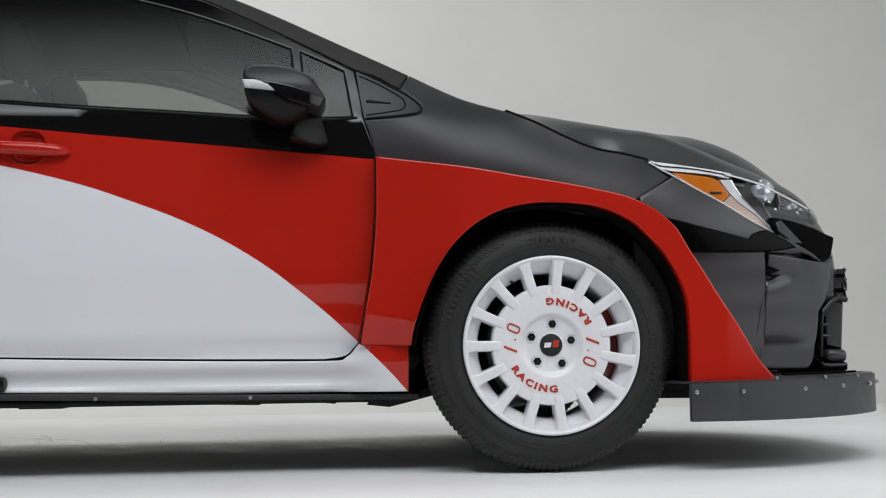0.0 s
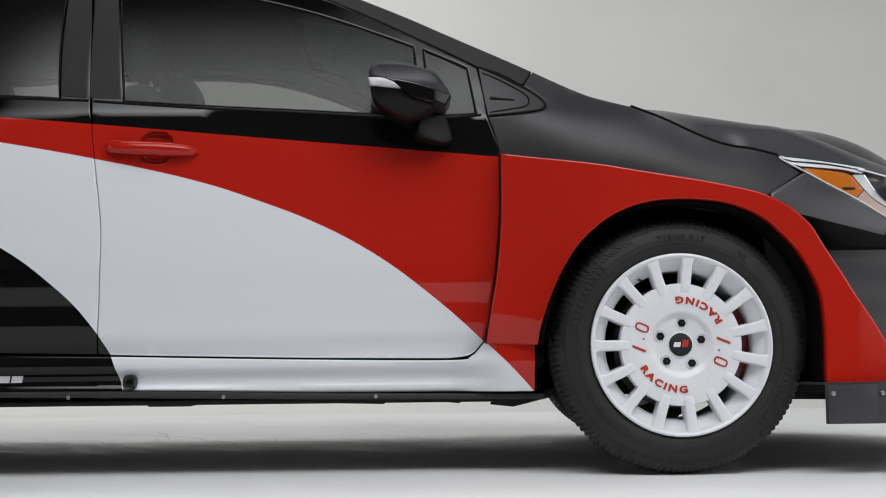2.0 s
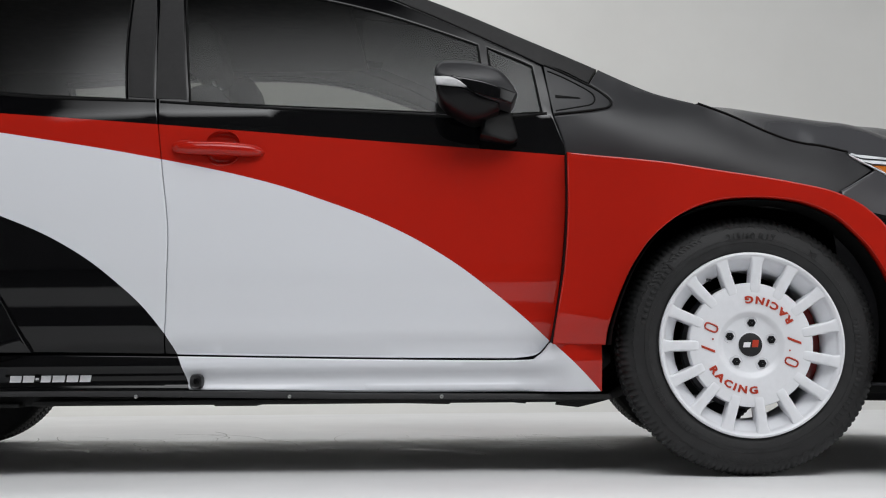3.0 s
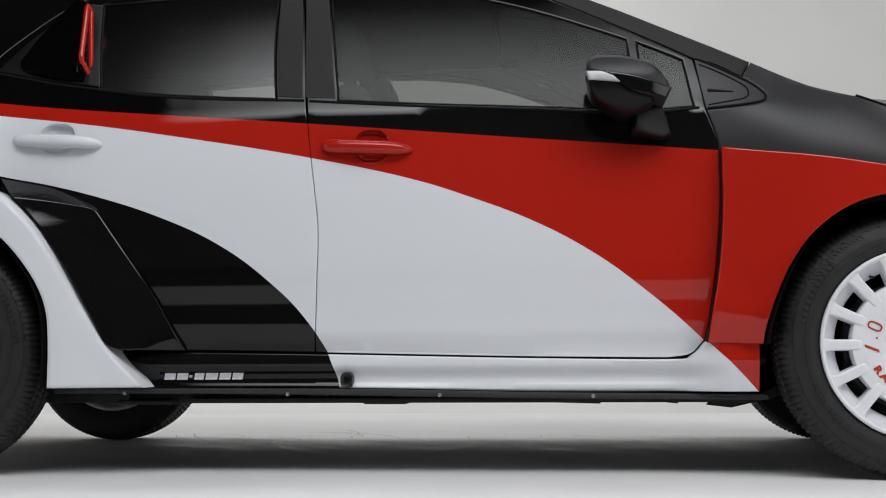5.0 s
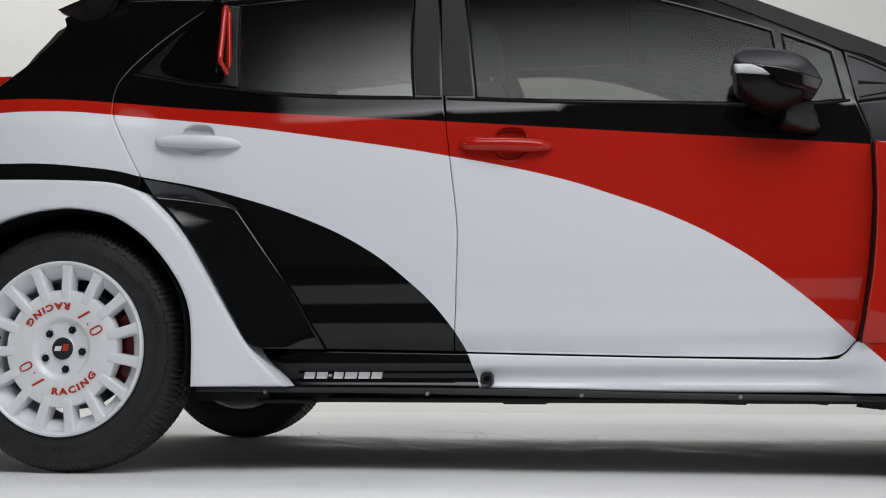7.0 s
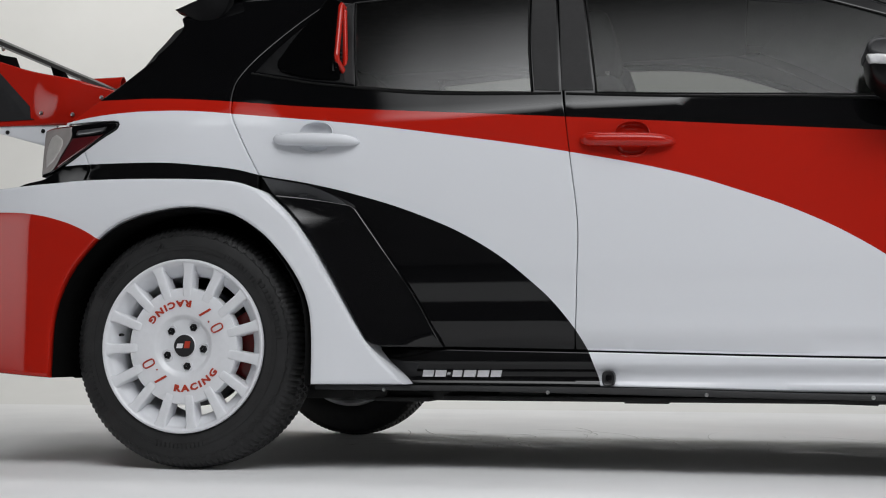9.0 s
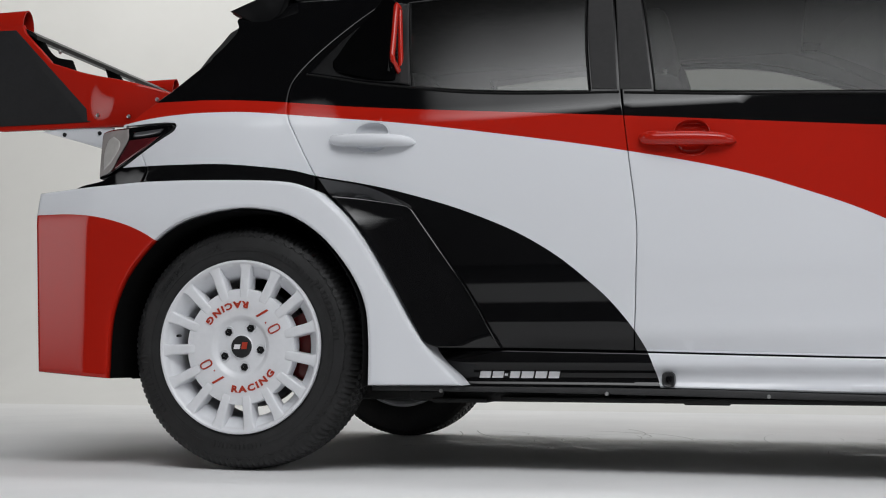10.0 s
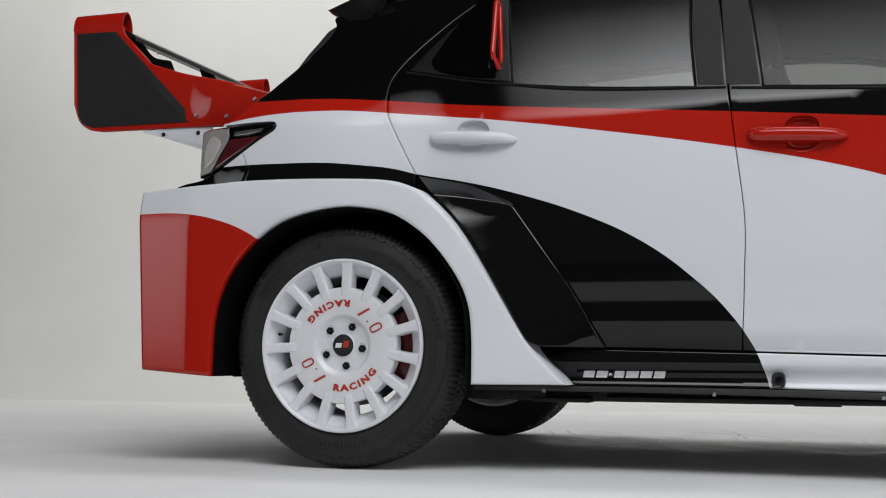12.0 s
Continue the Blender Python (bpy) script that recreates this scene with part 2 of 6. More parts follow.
def spline(pts, n=6, closed=False):
    """A smooth run through pts."""
    if len(pts) == 2:
        a, b = np.array(pts[0], float), np.array(pts[1], float)
        return [tuple(a + (b - a) * i / n) for i in range(n + 1)]
    P = [np.array(p, float) for p in pts]
    m = len(P)
    out = []
    for i in range(m if closed else m - 1):
        p1, p2 = P[i], P[(i + 1) % m]
        p0 = P[i - 1] if closed or i else 2 * p1 - p2
        p3 = P[(i + 2) % m] if closed or i < m - 2 else 2 * p2 - p1
        for k in range(n):
            t = k / n
            out.append(tuple(0.5 * (2 * p1 + (p2 - p0) * t + (2 * p0 - 5 * p1 + 4 * p2 - p3) * t * t + (3 * p1 - p0 - 3 * p2 + p3) * t ** 3)))
    if not closed:
        out.append(tuple(P[-1]))
    return out


def outline(*runs, n=5):
    """A closed outline out of smooth runs that meet at corners."""
    out = []
    for r in runs:
        for p in spline(r, n):
            if not out or math.dist(p, out[-1]) > 1e-4:
                out.append(p)
    if math.dist(out[0], out[-1]) < 1e-4:
        out.pop()
    return out


def even(poly, step):
    """The outline with points about step apart, its corners kept."""
    out, n = [], len(poly)
    for i in range(n):
        a, b = np.array(poly[i]), np.array(poly[(i + 1) % n])
        k = max(1, int(round(np.linalg.norm(b - a) / step)))
        out += [tuple(a + (b - a) * j / k) for j in range(k)]
    return out


def area2(poly):
    return 0.5 * sum(a[0] * b[1] - b[0] * a[1] for a, b in zip(poly, poly[1:] + poly[:1]))


def inset(poly, d):
    """A counter-clockwise outline drawn in by d."""
    P = np.array(poly, float)
    e = np.roll(P, -1, 0) - P
    e /= np.maximum(np.linalg.norm(e, axis=1, keepdims=True), 1e-9)
    nrm = np.stack([-e[:, 1], e[:, 0]], 1)
    b = nrm + np.roll(nrm, 1, 0)
    k = np.sum(b * b, 1, keepdims=True)
    return P + b * (2 * d / np.maximum(k, 0.6))


def inside(poly, pts):
    P, Q = np.array(poly, float), np.array(pts, float)
    r = np.zeros(len(Q), bool)
    x1, y1 = P[:, 0], P[:, 1]
    x2, y2 = np.roll(x1, -1), np.roll(y1, -1)
    for i in range(len(P)):
        if y1[i] == y2[i]:
            continue
        c = (y1[i] > Q[:, 1]) != (y2[i] > Q[:, 1])
        r ^= c & (Q[:, 0] < (x2[i] - x1[i]) * (Q[:, 1] - y1[i]) / (y2[i] - y1[i]) + x1[i])
    return r


def skin(edge, fn, holes=(), gap=0.0011, r=0.0024, thick=0.02, step=0.03):
    """A pressed panel: an outline in (x, z), laid on the surface y = fn(x, z), with rolled edges that turn in by thick."""
    loops, V, F = [], [], []
    for i, lp in enumerate([edge, *holes]):
        lp = even(lp, step * 0.7)
        if (area2(lp) > 0) != (i == 0):
            lp = lp[::-1]
        loops.append([inset(lp, gap), inset(lp, gap + 0.3 * r), inset(lp, gap + r), inset(lp, gap + r + 0.003)])
    core = [l[3] for l in loops]
    pts = [Vector(p) for l in core for p in l]
    edges, n = [], 0
    for l in core:
        edges += [(n + i, n + (i + 1) % len(l)) for i in range(len(l))]
        n += len(l)
    lo, hi = core[0].min(0), core[0].max(0)
    gx, gz = np.meshgrid(np.arange(lo[0] + step / 2, hi[0], step), np.arange(lo[1] + step / 2, hi[1], step))
    g = np.stack([gx.ravel(), gz.ravel()], 1)
    keep = inside(inset(list(map(tuple, core[0])), step * 0.35), g)
    for h in core[1:]:
        keep &= ~inside(inset(list(map(tuple, h)), step * 0.35), g)
    pts += [Vector(p) for p in g[keep]]
    vo, _, fo, *_ = delaunay_2d_cdt(pts, edges, [], 0, 1e-6)
    vo = [tuple(v) for v in vo]
    cent = [np.mean([vo[i] for i in f], 0) for f in fo]
    ok = inside(core[0], cent)
    for h in core[1:]:
        ok &= ~inside(h, cent)
    V = [(x, fn(x, z), z) for x, z in vo]
    for f, k in zip(fo, ok):
        if k:
            a = area2([vo[i] for i in f])
            F.append(tuple(f) if a > 0 else tuple(reversed(f)))
    for l in loops:
        m = len(l[0])
        base = len(V)
        rings = [(l[3], 0.0), (l[2], 0.0), (l[1], 0.3 * r), (l[0], r), (l[0], thick)]
        for q, d in rings:
            V += [(x, fn(x, z) + d, z) for x, z in q]
        for k in range(len(rings) - 1):
            for i in range(m):
                a, b = base + k * m + i, base + k * m + (i + 1) % m
                F.append((b, a, a + m, b + m))
    return V, F


def pillow(edge, layers):
    """A rounded body: an outline in (x, z), scaled about its middle at each (y, scale)."""
    if area2(edge) < 0:
        edge = edge[::-1]
    c = np.mean(edge, 0)
    V, F, m = [], [], len(edge)
    for y, s in layers:
        V += [(c[0] + (p[0] - c[0]) * s, y, c[1] + (p[1] - c[1]) * s) for p in edge]
    for k in range(len(layers) - 1):
        for i in range(m):
            a, b = k * m + i, k * m + (i + 1) % m
            F.append((b, a, a + m, b + m))
    n = len(V)
    V += [(c[0], layers[0][0], c[1]), (c[0], layers[-1][0], c[1])]
    F += [(i, (i + 1) % m, n) for i in range(m)]
    F += [((k := (len(layers) - 1) * m) + (i + 1) % m, k + i, n + 1) for i in range(m)]
    return V, F


def slab(edge, y0, y1, r=0.003):
    return pillow_inset(edge, [(y0, r), (y0 + 0.3 * r, 0.3 * r), (y0 + r, 0), (y1 - r, 0), (y1, r)])


def pillow_inset(edge, layers):
    """Like pillow, but each layer is drawn in by a length; layers are (y or a function of (x, z), inset)."""
    if area2(edge) < 0:
        edge = edge[::-1]
    V, F, m = [], [], len(edge)
    for y, d in layers:
        V += [(x, y(x, z) if callable(y) else y, z) for x, z in inset(edge, d)]
    for k in range(len(layers) - 1):
        for i in range(m):
            a, b = k * m + i, k * m + (i + 1) % m
            F.append((b, a, a + m, b + m))
    F.append(tuple(range(m)))
    F.append(tuple(reversed(range((len(layers) - 1) * m, len(layers) * m))))
    return V, F


def tube(path, rad, n=8, closed=False, flat=1.0):
    """A round bar along path; rad may be a list. flat squeezes it along z."""
    P = [Vector(p) for p in path]
    V, F, m = [], [], len(P)
    for i, p in enumerate(P):
        a, b = P[i - 1] if i or closed else p, P[(i + 1) % m] if i < m - 1 or closed else p
        t = (b - a).normalized()
        u = t.cross(Vector((0, 0, 1)))
        u = u.normalized() if u.length > 1e-3 else Vector((1, 0, 0))
        w = u.cross(t)
        r = rad[i] if isinstance(rad, (list, tuple)) else rad
        V += [tuple(p + (u * math.cos(k * math.tau / n) + w * flat * math.sin(k * math.tau / n)) * r) for k in range(n)]
    for i in range(m if closed else m - 1):
        for k in range(n):
            j, i2 = (k + 1) % n, (i + 1) % m
            F.append((i * n + k, i * n + j, i2 * n + j, i2 * n + k))
    if not closed:
        F += [tuple(reversed(range(n))), tuple(range((m - 1) * n, m * n))]
    return V, F


def lathe(prof, n=96, shape=None):
    """Turned about the y axis; prof holds (radius, y). shape(row, column, r) may alter the radius."""
    V, F, m = [], [], len(prof)
    for i, (r, y) in enumerate(prof):
        for k in range(n):
            a = math.tau * k / n
            rr = shape(i, k, r) if shape else r
            V.append((rr * math.cos(a), y, rr * math.sin(a)))
    for i in range(m - 1):
        for k in range(n):
            j = (k + 1) % n
            F.append((i * n + k, i * n + j, (i + 1) * n + j, (i + 1) * n + k))
    return V, F


def loft(rows):
    V, F, n = [], [], len(rows[0])
    for r in rows:
        V += [tuple(p) for p in r]
    for i in range(len(rows) - 1):
        for k in range(n - 1):
            F.append((i * n + k, i * n + k + 1, (i + 1) * n + k + 1, (i + 1) * n + k))
    return V, F


def thicken(geo, d):
    """A sheet given thickness d along the vector d."""
    V, F = geo
    n = len(V)
    W = [tuple(np.array(v) + np.array(d)) for v in V]
    count = {}
    for f in F:
        for a, b in zip(f, f[1:] + f[:1]):
            count[(a, b)] = 1
    rim = [(b, a, a + n, b + n) for a, b in count if (b, a) not in count]
    return list(V) + W, list(F) + [tuple(i + n for i in reversed(f)) for f in F] + rim


def rbox(x0, x1, y0, y1, z0, z1, bev=0.01, seg=2):
    bm = bmesh.new()
    bmesh.ops.create_cube(bm, size=1)
    for v in bm.verts:
        v.co = Vector(((x0 + x1) / 2 + v.co.x * (x1 - x0), (y0 + y1) / 2 + v.co.y * (y1 - y0), (z0 + z1) / 2 + v.co.z * (z1 - z0)))
    bmesh.ops.bevel(bm, geom=bm.edges[:], offset=bev, segments=seg, affect="EDGES", profile=0.5)
    g = [tuple(v.co) for v in bm.verts], [tuple(v.index for v in f.verts) for f in bm.faces]
    bm.free()
    return g


def ellipse(cx, cz, rx, rz, n=28, power=2.0):
    out = []
    for k in range(n):
        a = math.tau * k / n
        c, s = math.cos(a), math.sin(a)
        out.append((cx + rx * math.copysign(abs(c) ** (2 / power), c), cz + rz * math.copysign(abs(s) ** (2 / power), s)))
    return out


def bolt(x, y, z, r=0.007):
    """A button-head bolt on a face that looks to -y."""
    g = lathe([(0.0005, -0.004), (r * 0.45, -0.0038), (r * 0.5, -0.002), (r * 0.8, -0.003), (r, -0.001), (r, 0.004)], 12)
    return moved(g, Matrix.Translation((x, y, z)))


def smooth01(a, b, x):
    t = min(1, max(0, (x - a) / (b - a)))
    return t * t * (3 - 2 * t)


# ---- the flank of the car: y over (x, z) ----
_z = np.linspace(0.0, 1.6, 641)
_y = np.interp(_z, [0.15, 0.20, 0.25, 0.30, 0.335, 0.36, 0.40, 0.45, 0.54, 0.6, 0.75, 0.85, 0.92, 0.985, 1.03, 1.1, 1.17, 1.24, 1.31, 1.4, 1.46, 1.6],
               [0.20, 0.16, 0.135, 0.132, 0.14, 0.123, 0.1135, 0.1115, 0.0965, 0.0925, 0.088, 0.092, 0.0985, 0.107, 0.1265, 0.152, 0.1815, 0.215, 0.2525, 0.3065, 0.3505, 0.49])
_k = np.exp(-np.linspace(-2.2, 2.2, 11) ** 2)
_y = np.convolve(np.pad(_y, 5, mode="edge"), _k / _k.sum(), "valid")
SEAM_X = [2.1, 2.27, 2.396, 2.543, 2.632, 2.71, 2.773, 2.87, 2.95, 3.1, 3.4, 3.7]
SEAM_Z = [1.2, 1.106, 1.045, 1.005, 0.965, 0.925, 0.898, 0.88, 0.867, 0.85, 0.82, 0.78]
NOSE = [(2.85, 0.0), (3.0, 0.01), (3.2, 0.035), (3.35, 0.075), (3.45, 0.12), (3.55, 0.2), (3.6, 0.28), (3.64, 0.38), (3.68, 0.6), (3.8, 1.2)]
TAIL = [(0.2, 0.0), (0.3, 0.004), (0.4, 0.02), (0.5, 0.05), (0.6, 0.10), (0.68, 0.17), (0.74, 0.26), (0.78, 0.38), (0.82, 0.8)]
_nx = spline(NOSE, 8)
_tx = spline(TAIL, 8)
_nx, _tx = np.array(_nx), np.array(_tx)


def flank(x, z):
    # the shoulder follows the belt line
    lift = float(np.interp(x, [0.7, 1.06, 1.36, 1.67, 1.96, 2.2, 2.5], [0.0, 0.014, 0.01, 0.002, -0.01, -0.01, 0.0]))
    y = float(np.interp(z - lift * smooth01(0.88, 0.96, z), _z, _y))
    if x > 2.05:
        zs = float(np.interp(x, SEAM_X, SEAM_Z))
        y += 0.05 * smooth01(2.05, 2.5, x) * min(1.0, max(0.0, (z - zs + 0.22) / 0.22)) ** 2
    if x > 2.75:
        y += float(np.interp(x + 0.35 * max(0.0, z - 0.62), _nx[:, 0], _nx[:, 1]))
    if x < 0.3:
        y -= 0.055 * smooth01(0.3, -0.15, x) * smooth01(0.6, 0.85, z) * (1 - smooth01(0.98, 1.2, z))
    if x < -0.2:
        y += float(np.interp(-x + 0.35 * max(0.0, z - 0.8), _tx[:, 0], _tx[:, 1]))
    return y


def off(d):
    return lambda x, z: flank(x, z) + d


def flare_f(x, z):
    fold = 0.25 * max(0.0, 0.435 - 0.2 * (x - 2.132) - z) * smooth01(2.4, 2.3, x)      # creased foot by the sill
    return -0.05 + 0.095 * smooth01(2.5, 2.1, x) + 0.006 * smooth01(0.66, 0.88, z) + 0.5 * max(0, x - 2.98) ** 2 + fold


def flare_r(x, z):
    return -0.045 + 0.03 * smooth01(0.7, 0.84, z) + 0.085 * smooth01(0.2, 0.65, x) + 0.16 * max(0, -0.455 - x)


# ---- the studio ----


def studio():
    k = Mat("studio_floor", (0.62, 0.62, 0.62), 0.3, spec=0.12)
    k.to("Base Color", k.mix(k.span(k.noise(1.3, 6), 0.35, 0.7, 0, 1), (0.79, 0.79, 0.795), (0.86, 0.86, 0.86)))
    k.to("Roughness", k.span(k.noise(5.0, 6), 0.3, 0.75, 0.68, 0.85))
    k.bump(k.noise(900.0, 2), 0.03, 0.0005)
    w = Mat("studio_wall", (0.66, 0.655, 0.64), 0.85)
    w.to("Base Color", w.mix(w.span(w.noise(0.8, 5), 0.35, 0.7, 0, 1), (0.72, 0.716, 0.70), (0.77, 0.766, 0.75)))
    c = plain("studio_ceiling", (0.02, 0.02, 0.02), 0.9, fine=2)
    g = plain("studio_grey_wall", (0.34, 0.34, 0.345), 0.9, fine=3, var=0.2)
    d = plain("studio_dark_wall", (0.035, 0.035, 0.037), 0.9, fine=3, var=0.3)
    n = 25
    # dark floor added out of view, so that the black doors mirror it
    e = plain("unseen_dark_floor", (0.03, 0.03, 0.031), 0.7, fine=6, var=0.3)
    tagged(mk("floor_apron", *rbox(-9, 9, -7, -2.0, -0.1, 0.0, 0.002, 1), e, flat=True), "unseen dark floor added for the paint to reflect", "floor", kind="structure")
    tagged(mk("floor", *thicken(loft([[(-9.0 + 18.0 * i / (n - 1), -2.0 + 6.0 * j / 11, 0.0) for i in range(n)] for j in range(12)]), (0, 0, -0.1)), k.m, flat=True),
           "smooth pale grey studio floor with faint scuffs", "floor", kind="structure")
    # coved backdrop: the floor runs up into the wall
    prof = [(4.0 + 2.2 * math.sin(a), 2.2 - 2.2 * math.cos(a)) for a in np.linspace(0, math.pi / 2, 18)] + [(6.2, 8.0)]
    tagged(mk("backdrop", *thicken(loft([[(-9.0 + 18.0 * i / (n - 1), y, z) for i in range(n)] for y, z in prof]), (0, 0.1, -0.1)), w.m),
           "seamless off-white coved studio backdrop", "backdrop", kind="structure")
    # unseen walls, their tones set by what paint and glass should reflect
    for nm, a, b, m in (("wall_south", (-9, -7.2), (9, -7.0), g), ("wall_west", (-9.2, -7), (-9, 6.3), d), ("wall_east", (9, -7), (9.2, 6.3), w.m)):
        tagged(mk(nm, *rbox(a[0], b[0], a[1], b[1], 0, 8, 0.01, 1), m, flat=True), "unseen studio wall, toned for reflections", "wall", kind="structure")
    tagged(mk("ceiling", *rbox(-9, 9, -7, 6.3, 8.0, 8.2, 0.01, 1), c, flat=True), "dark studio ceiling above the lights", "ceiling", kind="structure")


studio()

# ---- the car ----
CAR = new("rally_car")
CAR.empty_display_size = 0.2
tagged(CAR, "black, red and white rally hatchback with wide flares and wing", "car")

# seams that neighbouring panels share, as (x, z)
B_SEAM = [(1.0, 1.42), (1.02, 1.33), (1.051, 1.031), (1.071, 0.859), (1.091, 0.675), (1.087, 0.522), (1.077, 0.331)]
DOOR_TOP = [(2.12, 1.128), (1.94, 1.228), (1.76, 1.323), (1.657, 1.368), (1.45, 1.41), (1.2, 1.425), (1.0, 1.42)]
F_SEAM = [(2.127, 0.36), (2.14, 0.43), (2.157, 0.55), (2.17, 0.7), (2.175, 0.865), (2.163, 0.915), (2.143, 0.975), (2.136, 1.03), (2.12, 1.128)]
C_SEAM = [(0.186, 0.829), (0.152, 0.892), (0.113, 0.97), (0.094, 1.017), (0.086, 1.082), (0.093, 1.128), (0.131, 1.189), (0.21, 1.274), (0.294, 1.352), (0.355, 1.394)]
HOOD_SEAM = [(2.552, 1.016), (2.642, 0.977), (2.722, 0.937), (2.787, 0.91), (2.837, 0.897), (2.888, 0.89), (2.962, 0.873)]

W_FRONT = outline([(1.142, 1.026), (1.36, 1.011), (1.67, 0.994), (1.962, 0.976)], [(1.962, 0.976), (1.94, 1.198)],
                  [(1.94, 1.198), (1.752, 1.275), (1.587, 1.332), (1.43, 1.37), (1.25, 1.388), (1.09, 1.39)], [(1.09, 1.39), (1.105, 1.29), (1.142, 1.026)])
W_QUARTER = outline([(1.986, 0.977), (2.112, 0.985)], [(2.112, 0.985), (2.09, 1.128)], [(2.09, 1.128), (1.966, 1.19)], [(1.966, 1.19), (1.986, 0.977)])
W_REAR = outline([(0.453, 1.082), (0.604, 1.062), (0.78, 1.047), (0.965, 1.036)], [(0.965, 1.036), (0.947, 1.2), (0.935, 1.39)], [(0.935, 1.39), (0.68, 1.384), (0.405, 1.37)], [(0.405, 1.37), (0.425, 1.25), (0.453, 1.082)])
CUP_F = ellipse(1.238, 0.892, 0.047, 0.046, 26, 2.6)
CUP_R = ellipse(0.35, 0.932, 0.05, 0.043, 26, 2.6)


def window(name, hole, door, far, sheet=M_WINDOW):
    g = skin(hole, off(0.005), gap=-0.004, r=0.001, thick=0.004, step=0.05)
    p = mk(name, *g, sheet, door, "dark tinted glass", mirror=far)
    p.visible_shadow = False
    # rubber frame round the pane
    ring = even(hole, 0.03)
    if area2(ring) < 0:
        ring = ring[::-1]
    path = [(x, flank(x, z) + 0.0035, z) for x, z in inset(ring, 0.001)]
    mk("window_seal", *tube(path, 0.0028, 6, True), M_SEAL, p, mirror=far)


def handle(door, cx, cz, mat, far):
    """A pull handle: a tapered bar over a round cup."""
    xs = [-0.125, -0.118, -0.1, -0.05, 0.0, 0.05, 0.085, 0.108, 0.12]
    rs = [0.009, 0.0155, 0.0172, 0.0185, 0.019, 0.0185, 0.0165, 0.0112, 0.003]
    ys = [0.004, -0.006, -0.013, -0.019, -0.021, -0.019, -0.014, -0.006, 0.003]
    path = spline([(cx + x, flank(cx + x, cz) + y, cz - 0.0025 * (k - 4)) for k, (x, y) in enumerate(zip(xs, ys))], 3)
    rad = [float(np.interp(i / (len(path) - 1) * 8, range(9), rs)) for i in range(len(path))]
    h = mk("door_handle", *tube(path, rad, 12), mat, door, mirror=far)
    mk("lock_cover", *pillow(ellipse(cx - 0.092, cz + 0.009, 0.028, 0.014, 18, 3), [(flank(cx, cz) - 0.026, 0.8), (flank(cx, cz) - 0.022, 1.0), (flank(cx, cz), 1.05)]), mat, h, mirror=far)


def cup(door, edge, mat, far):
    c = np.mean(edge, 0)
    rows = []
    for s, d in ((1.045, -0.0005), (1.02, -0.002), (0.985, -0.001), (0.96, 0.004), (0.88, 0.01), (0.7, 0.015), (0.4, 0.018), (0.02, 0.018)):
        rows.append([(c[0] + (p[0] - c[0]) * s, flank(*p) + d, c[1] + (p[1] - c[1]) * s) for p in edge + edge[:1]])
    mk("handle_cup", *loft(rows), mat, door, mirror=far)


BLADE_TOP = [(0.197, 0.82), (0.265, 0.807), (0.339, 0.791), (0.406, 0.766), (0.463, 0.738), (0.479, 0.722)]


def blade(x, z):
    """The raised panel runs from the flare's edge in to a sharp crease on the door."""
    x0 = float(np.interp(z, [0.33, 0.37, 0.45, 0.585, 0.685, 0.755, 0.8], [0.555, 0.515, 0.476, 0.402, 0.328, 0.263, 0.197]))
    x1 = float(np.interp(z, [0.338, 0.483, 0.603, 0.722], [0.718, 0.64, 0.561, 0.478]))
    u = min(1.0, max(0.0, (x - x0) / max(0.05, x1 - x0)))
    y = max(0.014, flare_r(x0, z) + 0.008) * (1 - u) + (flank(x1, z) - 0.012) * u
    return y


